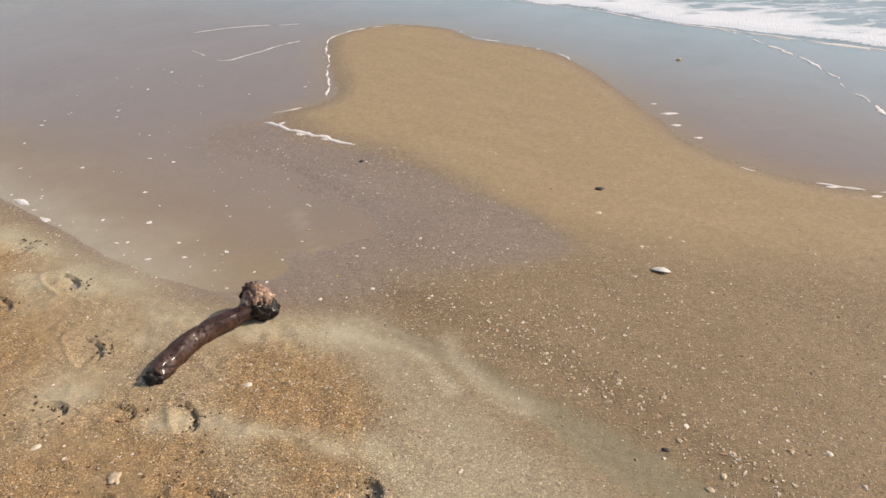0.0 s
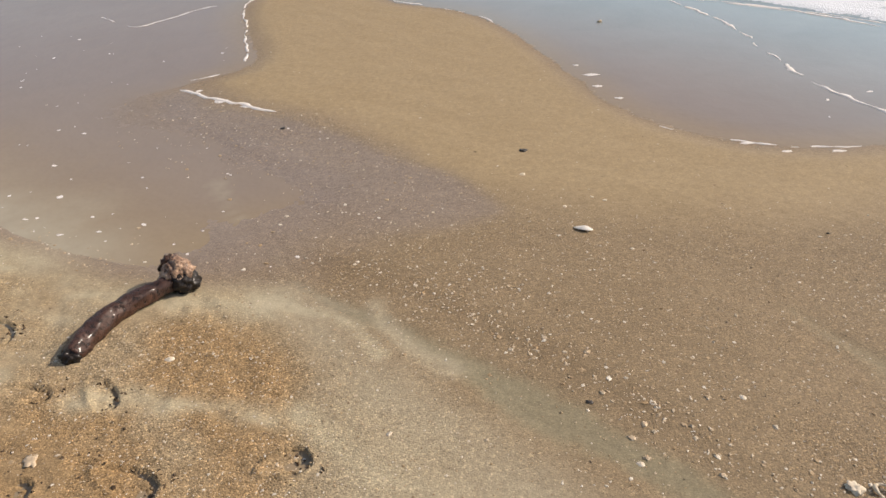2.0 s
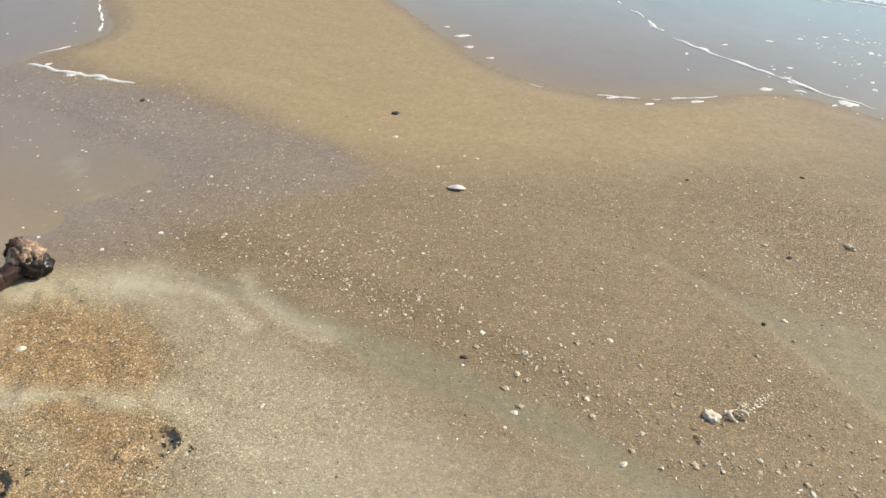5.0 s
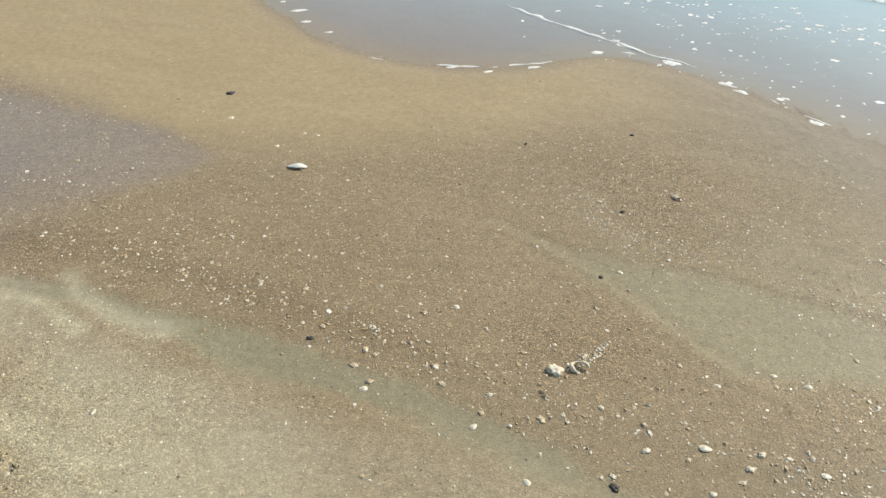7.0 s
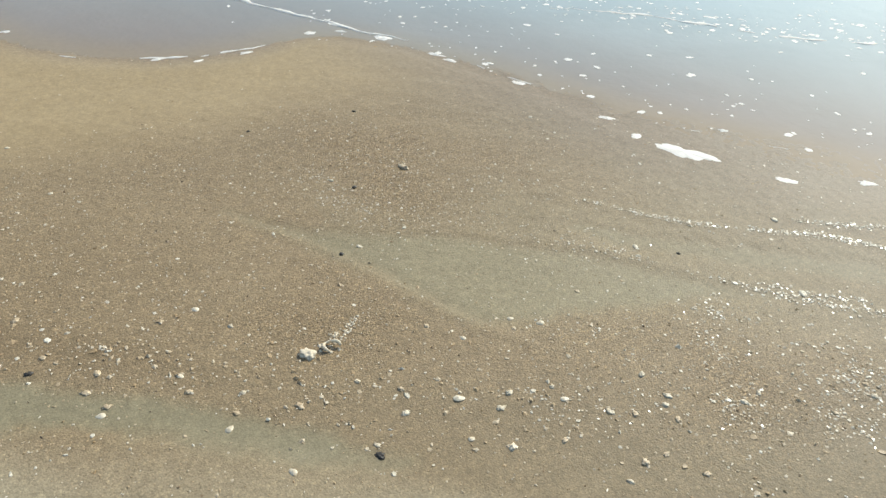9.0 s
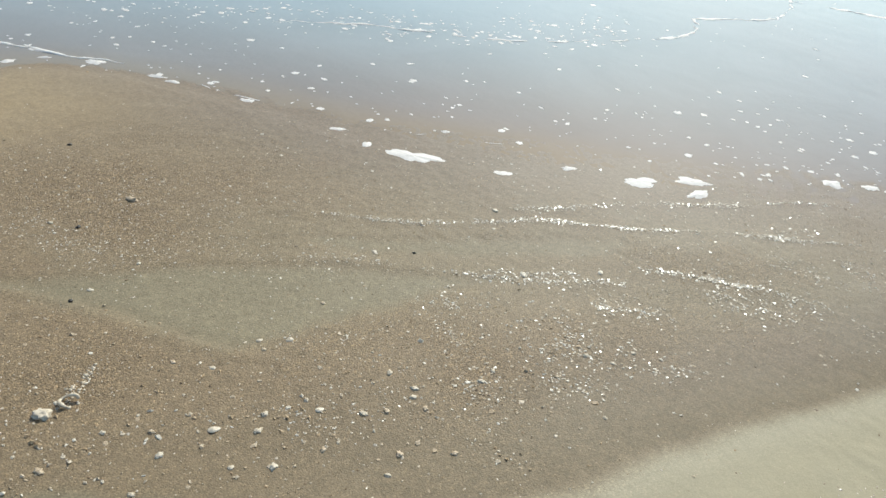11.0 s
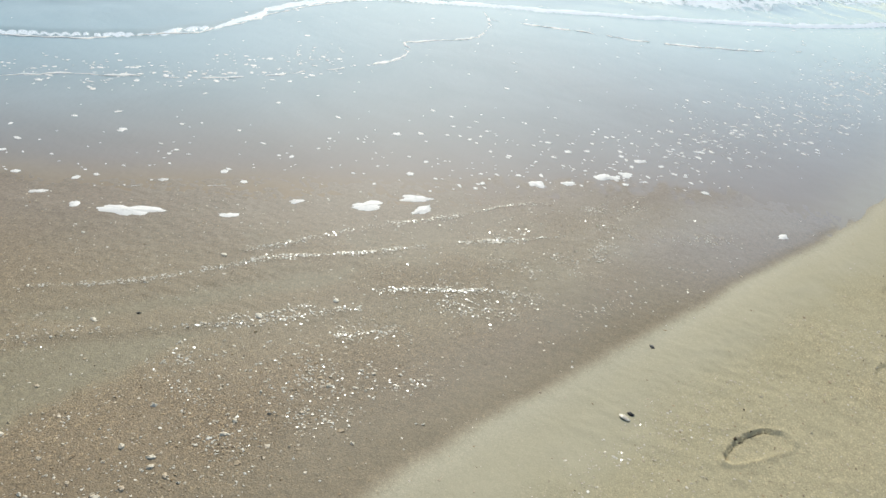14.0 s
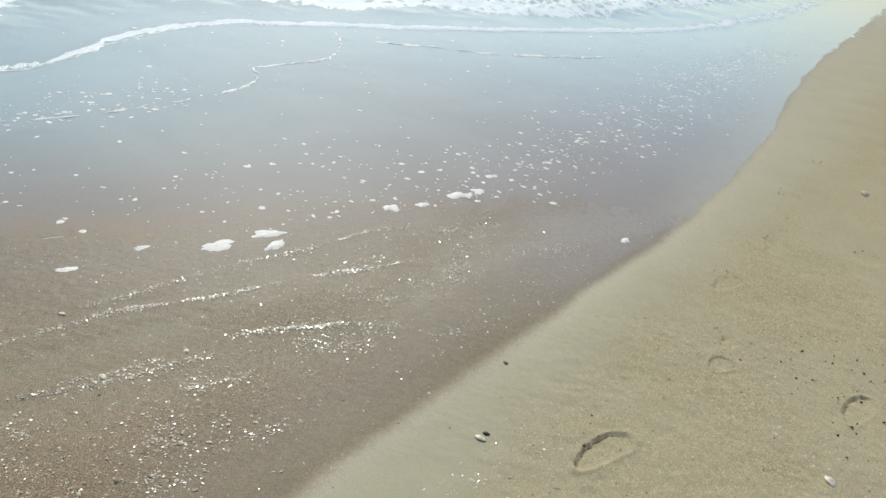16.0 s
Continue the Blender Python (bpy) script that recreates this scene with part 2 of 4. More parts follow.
def distance(x, y, line, closed=False, pad=None):
    """Metres from each place (x, y) to a line; with pad, only for places within pad metres of its extent, and 9 elsewhere."""
    if pad is not None:
        near = (x > line[:, 0].min() - pad) & (x < line[:, 0].max() + pad) & (y > line[:, 1].min() - pad) & (y < line[:, 1].max() + pad)
        out = np.full(x.shape, 9.0)
        if near.any():
            out[near] = distance(x[near], y[near], line, closed)
        return out
    best = np.full(x.shape, 1e9)
    ends = list(zip(line[:-1], line[1:])) + ([(line[-1], line[0])] if closed else [])
    for (ax, ay), (bx, by) in ends:
        dx, dy = bx - ax, by - ay
        ll = dx * dx + dy * dy + 1e-12
        u = np.clip(((x - ax) * dx + (y - ay) * dy) / ll, 0, 1)
        np.minimum(best, (x - ax - u * dx) ** 2 + (y - ay - u * dy) ** 2, out=best)
    return np.sqrt(best)


def inside(x, y, line):
    r = np.zeros(x.shape, bool)
    for (ax, ay), (bx, by) in zip(line, np.roll(line, -1, axis=0)):
        if ay == by:
            continue
        r ^= ((ay > y) != (by > y)) & (x < (bx - ax) * (y - ay) / (by - ay) + ax)
    return r


def signed(x, y, line, pad=None):
    """Distance to a closed line, positive within it."""
    d = distance(x, y, line, True, pad)
    return np.where(inside(x, y, line), d, -d)


def smooth(a, b, v):
    u = np.clip((v - a) / (b - a), 0, 1)
    return u * u * (3 - 2 * u)


LATTICE = np.random.RandomState(4).rand(256, 256)


def rough2(x, y, scale, octaves=3):
    """Value noise, about -1 to 1."""
    total, amp, norm = np.zeros(np.shape(x)), 1.0, 0.0
    for o in range(octaves):
        u, v = np.asarray(x) * scale + 17.3 * o, np.asarray(y) * scale + 9.1 * o
        i, j = np.floor(u).astype(int), np.floor(v).astype(int)
        f, g = u - i, v - j
        f, g = f * f * (3 - 2 * f), g * g * (3 - 2 * g)
        q = lambda a, b: LATTICE[(i + a) % 256, (j + b) % 256]
        total += amp * ((q(0, 0) * (1 - f) + q(1, 0) * f) * (1 - g) + (q(0, 1) * (1 - f) + q(1, 1) * f) * g - 0.5) * 2
        norm += amp
        amp, scale = amp * 0.5, scale * 2.03
    return total / norm


# the edge of the higher, dry beach, and the end of its pale, firm strip
BANK = curve_points([(-30, 20), (-12, 9.2), (-6, 5.2), (-3.2, 3.4), (-2.0, 2.72), (-1.38, 2.36), (-0.95, 2.14), (-0.5, 2.0), (-0.15, 1.97), (0.14, 1.86), (0.33, 1.60),
                     (0.5, 1.38), (0.70, 1.19), (0.95, 1.01), (1.3, 0.80), (1.58, 0.56), (1.92, 0.28), (2.32, -0.02), (2.71, -0.2), (3.17, -0.46), (3.75, -0.79),
                     (4.63, -1.28), (5.62, -1.87), (8.2, -3.05), (13.4, -5.2), (24, -10.2), (60, -27)], steps=5)
CREST = curve_points([(-30, 19), (-6, 4.9), (-3.2, 3.25), (-2.05, 2.6), (-1.4, 2.24), (-0.95, 2.0), (-0.5, 1.90), (-0.2, 1.87), (0.02, 1.76), (0.13, 1.60), (0.25, 1.40),
                      (0.32, 1.10), (0.45, 0.88), (0.8, 0.60), (1.4, 0.25), (2.2, -0.2), (2.84, -0.5), (3.39, -0.82), (3.69, -1.04), (4.13, -1.31), (4.71, -1.66),
                      (5.69, -2.17), (8.2, -3.3), (13.4, -5.5), (24, -10.6), (60, -27.5)], steps=5)
# the wet bar that the backwash has left bare
BAR = curve_points([(-1.02, 4.05), (-0.74, 3.75), (-0.42, 3.56), (-0.05, 3.32), (0.23, 3.05), (0.40, 2.75), (0.42, 2.45), (0.25, 2.2), (0.1, 2.0), (0.1, 1.7),
                    (0.6, 1.1), (1.4, 0.5), (2.2, -0.2), (3.2, -0.8), (4.6, -1.55), (5.4, -1.95), (5.6, -1.75), (5.55, -1.2),
                    (5.25, -0.5), (4.85, 0.05), (4.35, 0.62), (4.0, 1.15), (3.62, 1.72), (3.36, 2.35), (3.08, 2.88), (2.76, 3.18), (2.4, 3.14), (2.0, 3.17), (1.62, 3.40),
                    (1.36, 3.72), (1.18, 4.18), (1.03, 4.62), (0.78, 5.21), (0.42, 5.75), (-0.12, 6.05), (-0.42, 6.44), (-0.97, 6.62), (-1.34, 6.23), (-1.22, 5.51),
                    (-0.90, 4.75), (-0.87, 4.38)], closed=True, steps=5)
GOLD_LOW = curve_points([(-1.6, 4.4), (-0.74, 3.78), (-0.05, 3.36), (0.47, 2.85), (1.0, 2.6), (1.8, 2.5), (2.6, 2.55), (3.4, 2.3)])
RUNNEL = curve_points([(-0.1, 1.98), (0.1, 1.86), (0.27, 1.74), (0.45, 1.63), (0.62, 1.51), (0.79, 1.39), (0.98, 1.26), (1.17, 1.13), (1.36, 1.0), (1.53, 0.88), (1.78, 0.66), (2.05, 0.38)])
PEBBLES = curve_points([(0.1, 2.08), (0.39, 1.96), (0.56, 1.85), (0.75, 1.71), (0.94, 1.56), (1.06, 1.46), (1.21, 1.33), (1.46, 1.10), (1.68, 0.92), (1.95, 0.75), (2.2, 0.6)])
RUNNEL_SEA = curve_points([(1.85, 1.62), (2.05, 1.35), (2.32, 1.12), (2.65, 0.9), (3.0, 0.6), (3.3, 0.25), (3.55, -0.1)])
RUNNEL_MID = curve_points([(2.6, 1.35), (3.0, 1.05), (3.4, 0.75), (3.8, 0.4), (4.2, 0.0)])
RIPPLES = [curve_points(p) for p in (((2.74, 1.43), (2.91, 1.24), (3.03, 1.08), (3.16, 0.95), (3.32, 0.83), (3.48, 0.71), (3.60, 0.56), (3.76, 0.38), (3.93, 0.20)),
                                     ((3.46, 0.84), (3.60, 0.72), (3.75, 0.62), (3.98, 0.46), (4.19, 0.27), (4.38, 0.11), (4.59, -0.04), (4.74, -0.22)),
                                     ((2.55, 1.2), (2.70, 1.03), (2.81, 0.90), (2.90, 0.77), (3.0, 0.63), (3.10, 0.50), (3.24, 0.37), (3.33, 0.26)),
                                     ((3.46, 0.26), (3.56, 0.14), (3.65, -0.04), (3.71, -0.14), (3.77, -0.40)), ((3.65, 0.49), (3.75, 0.38), (3.92, 0.21)),
                                     ((3.13, 0.28), (3.18, 0.20), (3.25, 0.10)), ((4.04, 0.08), (4.13, -0.03), (4.18, -0.10), (4.38, -0.34)), ((3.0, 0.69), (3.12, 0.54), (3.26, 0.42)))]
# the pool in the runnel, the smooth hollows between the ripples, and the soaked corner of the lagoon
POOL = curve_points([(0.05, 1.93), (0.3, 1.79), (0.55, 1.66), (0.82, 1.50), (1.05, 1.31), (1.26, 1.12), (1.45, 0.96), (1.6, 0.81), (1.75, 0.63), (1.62, 0.60), (1.45, 0.76),
                     (1.32, 0.95), (1.14, 1.07), (0.95, 1.17), (0.78, 1.28), (0.60, 1.46), (0.42, 1.62), (0.2, 1.76)], closed=True, steps=4)
HOLLOWS = [curve_points(p, closed=True, steps=4) for p in (
    ((1.72, 1.84), (1.86, 1.66), (2.01, 1.54), (2.30, 1.37), (2.56, 1.12), (2.75, 0.93), (2.92, 0.74), (3.09, 0.53), (2.94, 0.60), (2.76, 0.70), (2.52, 0.79), (2.26, 0.87), (2.12, 0.94),
     (2.04, 1.12), (1.96, 1.33), (1.87, 1.52), (1.78, 1.70)),
    ((2.72, 1.22), (2.95, 1.02), (3.1, 0.89), (3.27, 0.76), (3.46, 0.58), (3.62, 0.40), (3.45, 0.36), (3.28, 0.50), (3.06, 0.70), (2.90, 0.87), (2.76, 1.02)))]
CORNER = curve_points([(-1.1, 4.05), (-0.87, 3.72), (-0.56, 3.60), (-0.19, 3.41), (0.02, 3.27), (0.32, 3.01), (0.55, 2.85), (0.85, 2.50), (0.72, 2.32), (0.45, 2.2), (0.2, 2.15), (0.0, 2.35),
                       (-0.3, 2.7), (-0.8, 3.2), (-1.2, 3.7)], closed=True, steps=4)
SILT_LINES = ((((-1.75, 2.38), (-1.2, 2.05), (-0.75, 1.82), (-0.35, 1.78), (0.0, 1.80)), 0.10), (((-1.05, 1.95), (-0.80, 1.68), (-0.80, 1.42)), 0.20), (((-1.5, 2.15), (-1.2, 1.85)), 0.10),
              (((-0.42, 1.28), (-0.2, 1.28), (0.0, 1.28), (0.15, 1.22)), 0.05), (((-0.05, 1.80), (0.25, 1.72), (0.4, 1.55)), 0.03), (((0.24, 1.26), (0.40, 1.10), (0.55, 1.0)), 0.06))
FANS = [curve_points(p) for p in (((0.36, 1.79), (0.42, 1.68), (0.50, 1.58), (0.63, 1.48)), ((-0.06, 2.09), (0.04, 1.95), (0.16, 1.84), (0.3, 1.76)))]
SILTS = [(curve_points(p), w) for p, w in SILT_LINES]
STEP = curve_points([(1.78, 1.72), (1.90, 1.50), (1.97, 1.33), (2.04, 1.13), (2.11, 0.97), (2.2, 0.8)])
SURF = curve_points([(-60, 48), (-25, 24), (-12, 15), (-5, 10.6), (-1, 8.35), (0.02, 7.7), (0.86, 7.18), (1.57, 6.6), (2.2, 6.18), (2.95, 5.7), (3.8, 4.9), (4.6, 4.0),
                     (5.3, 3.25), (5.9, 2.85), (6.5, 2.72), (7.3, 2.65), (8.4, 2.44), (9.3, 1.6), (10.8, -0.17), (13.3, -2.6), (16.1, -4.5), (25, -9), (60, -24)])

# footprints: middle x, y, heading in degrees, length, width, depth
PRINTS = [(3.23, -1.165, -42, 0.30, 0.12, 0.016), (4.78, -1.93, -40, 0.29, 0.11, 0.013), (3.95, -1.72, -45, 0.14, 0.11, 0.010), (4.15, -1.80, -45, 0.12, 0.09, 0.006),
          (5.42, -2.36, -38, 0.27, 0.11, 0.010), (6.42, -2.74, -35, 0.27, 0.11, 0.010), (3.8, -2.25, -40, 0.28, 0.12, 0.012), (5.5, -2.95, -38, 0.27, 0.11, 0.010),
          (7.4, -3.3, -36, 0.27, 0.11, 0.010), (-1.25, 2.0, -30, 0.22, 0.12, 0.016), (-1.68, 2.27, -20, 0.22, 0.12, 0.014), (-0.9, 1.6, -40, 0.25, 0.12, 0.014),
          (-0.38, 1.31, -50, 0.18, 0.085, 0.017), (0.235, 1.075, 20, 0.13, 0.10, 0.030), (-1.42, 1.82, -30, 0.22, 0.11, 0.012), (-0.62, 1.30, -10, 0.20, 0.08, 0.008),
          (-0.16, 0.985, -25, 0.20, 0.11, 0.020), (-0.50, 0.94, 5, 0.22, 0.10, 0.016), (-0.85, 1.25, 25, 0.22, 0.11, 0.010)]


def beach(x, y):
    """Height of the sand and its kinds, at every place of the plan."""
    wob = 0.035 * rough2(x, y, 3.0, 3) + 0.012 * rough2(x, y, 14, 2)
    ring_b = np.vstack([BANK, [(80, -300), (-300, -300), (-300, 60)]])
    ring_c = np.vstack([CREST, [(80, -300), (-300, -300), (-300, 60)]])
    bank = signed(x, y, ring_b) + 0.5 * wob
    crest = signed(x, y, ring_c) + 1.4 * wob
    bar = signed(x, y, BAR) + 0.35 * wob
    run = distance(x, y, RUNNEL, pad=0.8) + wob
    run2, run3, step = distance(x, y, RUNNEL_SEA, pad=0.8) + wob, distance(x, y, RUNNEL_MID, pad=0.8) + wob, distance(x, y, STEP, pad=0.3) + 0.4 * wob
    out = np.maximum(-bar, 0)
    left = smooth(1.4, 0.2, x) * smooth(6.5, 5.0, y)      # the lagoon side stays shallower
    pool = smooth(1.3, 0.9, x) * smooth(4.3, 3.7, y)        # where the lagoon drains over the sand
    far = 1 + 0.30 * np.maximum(np.hypot(x, y) - 6, 0)     # gentler slopes far along the shore
    low = smooth(3.0, 4.6, x)                               # the bar flattens out towards its tip
    h = np.where(bar > 0, 0.010 * smooth(-0.02 * (1 - low), 0.16 + 1.0 * low, bar), -0.022 * smooth(0.0, 0.3 + 0.9 * low, out) * (1 - 0.4 * left) - 0.016 * np.maximum(out - 0.5, 0) * (1 - 0.6 * left))
    h = h * (1 - pool) + pool * (-0.005 + 0.015 * smooth(-1.0, 0.15, bar) + 0.0022 * rough2(x, y, 3.0, 4))
    h = np.maximum(h, -1.5 - 0.02 * np.hypot(x, y))
    # bank and dry beach
    h = np.maximum(h, np.where(bank > -0.4 * far, -0.03 * (0.0 - np.minimum(bank / far, 0)) / 0.2 + 0.012 * smooth(-0.05, 0.20, bank / far), -9))
    h = h + 0.004 * smooth(0.1, 0.8, crest) + 0.006 * np.clip(crest - 0.8, 0, 40)
    # runnels
    h -= 0.003 * np.exp(-(run / 0.16) ** 2) * smooth(0.25, 0.05, bank)
    h -= 0.004 * np.exp(-(run2 / 0.20) ** 2) * smooth(0.05, -0.15, bank) + 0.003 * np.exp(-(run3 / 0.16) ** 2)
    h += 0.0022 * np.exp(-(step / 0.016) ** 2) - 0.0015 * np.exp(-((step - 0.03) / 0.02) ** 2)
    fray = 0.02 * rough2(x + 8, y, 22, 3)
    pond = signed(x, y, POOL, 0.6) + 1.2 * wob + fray
    hollow = np.maximum(signed(x, y, HOLLOWS[0], 0.6), signed(x, y, HOLLOWS[1], 0.6)) + 0.9 * wob + fray
    corner = signed(x, y, CORNER, 0.6) + 0.9 * wob
    h -= 0.003 * smooth(-0.015, 0.02, hollow) + 0.002 * smooth(-0.02, 0.03, pond)
    rip = np.full(x.shape, 9.0)
    for line in RIPPLES:
        rip = np.minimum(rip, distance(x, y, line, pad=0.2) + 0.3 * wob)
    h += 0.0016 * np.exp(-(rip / 0.02) ** 2)
    # tongues and streaks of sand
    along, across = x * 0.83 - y * 0.56, x * 0.56 + y * 0.83
    h += 0.0025 * rough2(along * 0.35, across, 7, 3) * smooth(0.3, -0.3, crest) * smooth(0.05, 0.4, np.abs(bar))
    right = smooth(1.0, 2.8, x)
    dryness = np.maximum(smooth(-0.02, 0.12, crest), right * smooth(0.02, 0.26, bank / far))
    h += dryness * (1 - smooth(4.0, 6.0, x) * smooth(0.8, 0.2, bank / far)) * (0.004 * rough2(x, y, 4, 4) + 0.006 * rough2(x + 5, y, 20, 4) * smooth(1.6, 0.6, x) + 0.0025 * rough2(x + 5, y, 22, 3))
    h += 0.0012 * rough2(x, y, 40, 2)
    for px, py, turn, length, width, depth in PRINTS:
        depth = depth * (1.15 if px > 1 else 1.6)
        near = (np.abs(x - px) < 0.35) & (np.abs(y - py) < 0.35)
        if not near.any():
            continue
        c, s = math.cos(radians(turn)), math.sin(radians(turn))
        u = ((x[near] - px) * c + (y[near] - py) * s) / (length / 2)
        v = (-(x[near] - px) * s + (y[near] - py) * c) / (width / 2)
        v = v - 0.18 * (1 - u * u)
        r = np.sqrt(np.abs(u) ** 2.4 + np.abs(v / (0.82 + 0.18 * u)) ** 2.2) + 0.10 * rough2(x[near], y[near], 30, 2)
        ax, ay = (0.64, 0.77) if px > 1 else (0.93, 0.37)
        sunward = ((x[near] - px) * ax + (y[near] - py) * ay) / (0.5 * width)      # dug deeper on this side, so that shadow draws the dark rim
        h[near] += -depth * smooth(1.0, 0.86, r) * (0.26 + 0.30 * np.clip(sunward, -1, 1)) * (0.75 + 0.6 * rough2(x[near] + 3, y[near], 26, 2)) + 0.3 * depth * np.exp(-((r - 1.10) / 0.10) ** 2)
        # narrow groove added to hold the rim's line of shade
        h[near] -= 1.35 * depth * np.exp(-((r - 0.95) / (0.075 if px < 1 else 0.05)) ** 2) * smooth(0.1, 0.6, sunward + 0.9 * rough2(x[near], y[near] + 6, 18, 2))
    blot = smooth(-0.15, 0.5, rough2(x, y, 1.7, 4))
    blot2 = smooth(-0.3, 0.4, rough2(x + 40, y, 5.0, 3))
    gold_side = distance(x, y, GOLD_LOW)
    poly = np.vstack([GOLD_LOW, [(3.6, 9), (-3, 9)]])
    damp = smooth(-0.03, 0.10, corner) * smooth(-0.1, 0.35, corner + 0.5 * (y - 2.2))
    gold = smooth(-0.35, 0.25, np.where(inside(x, y, poly), gold_side, -gold_side) + 2 * wob) * smooth(-0.05, 0.15, bar) * (1 - damp)
    right = smooth(1.0, 2.8, x)
    lefty = smooth(0.1, -0.3, x)
    mott = 0.72 + 0.28 * smooth(-0.5, 0.5, rough2(x + 2, y, 2.6, 4))
    mid = smooth(0.3, 0.6, x) * smooth(2.1, 1.5, x)
    strip = smooth(-0.07 + 0.09 * lefty - 0.13 * mid + 0.03 * right, 0.10 + 0.10 * lefty - 0.06 * mid - 0.05 * right, bank / far + 0.6 * wob * lefty) * ((1 - smooth(-0.10, 0.16, crest / far)) * (1 - right) + right * (1 - smooth(0.14, 0.44, bank / far + 1.5 * wob))) * (mott + (1 - mott) * right)
    pale = strip + dryness * np.maximum(0.80 * smooth(-0.1, 0.45, rough2(x - 9, y + 3, 2.0, 4)), right * (0.45 + 0.4 * smooth(-0.3, 0.4, rough2(x, y + 3, 1.3, 4))))
    fan = np.minimum(distance(x, y, FANS[0], pad=0.4), distance(x, y, FANS[1], pad=0.4) + 0.032) + 0.8 * wob
    plume = np.exp(-(fan / 0.035) ** 2)
    pale = np.maximum(pale, 0.65 * plume)
    silt = right * np.clip(0.95 * strip, 0, 1)
    near_pond = smooth(0.1, 0.35, x) * smooth(1.1, 0.7, x)
    pale = pale * (1 - 0.55 * smooth(0.75, 1.15, x) * smooth(2.3, 1.9, x))
    silt = np.maximum(silt, 0.55 * near_pond * np.clip(strip, 0, 1) * (0.35 + 0.65 * smooth(-0.3, 0.3, rough2(x + 6, y * 1.4, 3.2, 4))))
    silt = np.maximum(silt, 0.35 * plume)
    for line, w in SILTS:
        silt = np.maximum(silt, 0.9 * np.exp(-((distance(x, y, line, pad=0.7) + 1.6 * wob) / w) ** 2) * (0.45 + 0.55 * smooth(-0.35, 0.25, rough2(x * 0.7 + 3, y * 1.3, 5, 3))))
    green = np.maximum(smooth(-0.02, 0.05, pond) * (0.80 + 0.15 * blot), smooth(-0.04, 0.07, hollow) * (0.62 + 0.25 * blot))
    green = np.maximum(green, np.clip(0.45 * np.exp(-(run2 / 0.20) ** 2) * (x > 2.0) + 0.4 * np.exp(-(run3 / 0.2) ** 2), 0, 1) * (0.6 + 0.4 * blot)) * smooth(0.16, -0.02, bank)
    firm = right * smooth(-0.55, -0.12, bank + 1.5 * wob) * smooth(0.05, -0.05, bank)
    green = np.maximum(green, np.maximum(0.30 * firm, 0.5 * smooth(2.5, 3.8, x) * smooth(0.0, -0.2, bank) * (0.5 + 0.5 * blot2)))
    shelf = distance(x, y, PEBBLES, pad=0.5) + wob
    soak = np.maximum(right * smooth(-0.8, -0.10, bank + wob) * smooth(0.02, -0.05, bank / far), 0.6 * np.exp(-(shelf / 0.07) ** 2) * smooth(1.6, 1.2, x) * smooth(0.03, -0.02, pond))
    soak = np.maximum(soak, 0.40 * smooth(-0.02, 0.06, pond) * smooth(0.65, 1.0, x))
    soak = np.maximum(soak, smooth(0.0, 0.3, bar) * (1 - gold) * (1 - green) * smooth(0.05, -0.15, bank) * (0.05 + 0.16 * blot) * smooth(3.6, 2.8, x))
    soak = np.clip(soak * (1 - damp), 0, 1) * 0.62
    wet = np.clip(1 - 0.97 * dryness - 0.55 * smooth(0, 0.15, bank), 0.03, 1)
    soft = 0.12 * rough2(x, y, 4.0, 4) * pool
    out_east = smooth(3.6, 4.8, x)
    mud_sky = smooth(0.25 + 0.75 * out_east, -0.35 + 0.35 * out_east - 0.1 * pool, bar + soft) * smooth(0.28 - 0.22 * right, -0.12, bank + (1 - right) * 1.5 * wob)
    # towards the east the bar's sand is tinted with ambient sky grey
    mud_sky = np.maximum(np.maximum(mud_sky, 0.80 * damp), smooth(2.3, 3.4, x) * (0.18 + 0.60 * smooth(0.9, 0.1, bar + wob)) * smooth(0.0, -0.3, bank))
    glaze = 0.08 * smooth(1.2, 2.0, x) * smooth(3.2, 2.4, x) * (0.5 + 0.5 * smooth(0.8, 1.6, y)) + 0.05 * smooth(2.6, 4.0, x)
    sheen = 0.30 * damp + 0.22 * smooth(0, 0.06, pond) + pool * 0.36 * smooth(0.35, -0.6, bar + 2 * soft) * smooth(0.12, -0.2, bank + wob)
    sheen = np.clip(sheen + (1 - pool) * glaze * smooth(0.02, -0.25, bank / far) + 0.35 * smooth(4.0, 5.5, x) * smooth(-0.45, -0.1, bank / far) * smooth(0.02, -0.08, bank / far), 0, 0.9)
    lane = smooth(3.7, 4.8, x) * smooth(-0.85, -0.30, bank + wob) * smooth(0.02, -0.10, bank)      # the wet lane between the bar and the bank
    sheen, soak, mud_sky = np.maximum(sheen, 0.75 * lane), soak * (1 - 0.8 * lane), np.maximum(mud_sky, 0.8 * lane)
    olive = right * dryness * (1 - 0.6 * smooth(0.05, 0.5, rough2(x * 0.6 + 4, y, 2.4, 3)) * smooth(4.6, 3.6, x))
    film = np.clip(green * 0.8 + mud_sky, 0, 1) * (1 - 0.7 * smooth(2.2, 3.2, x))
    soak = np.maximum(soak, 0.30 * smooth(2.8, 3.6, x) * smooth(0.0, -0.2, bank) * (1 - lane))
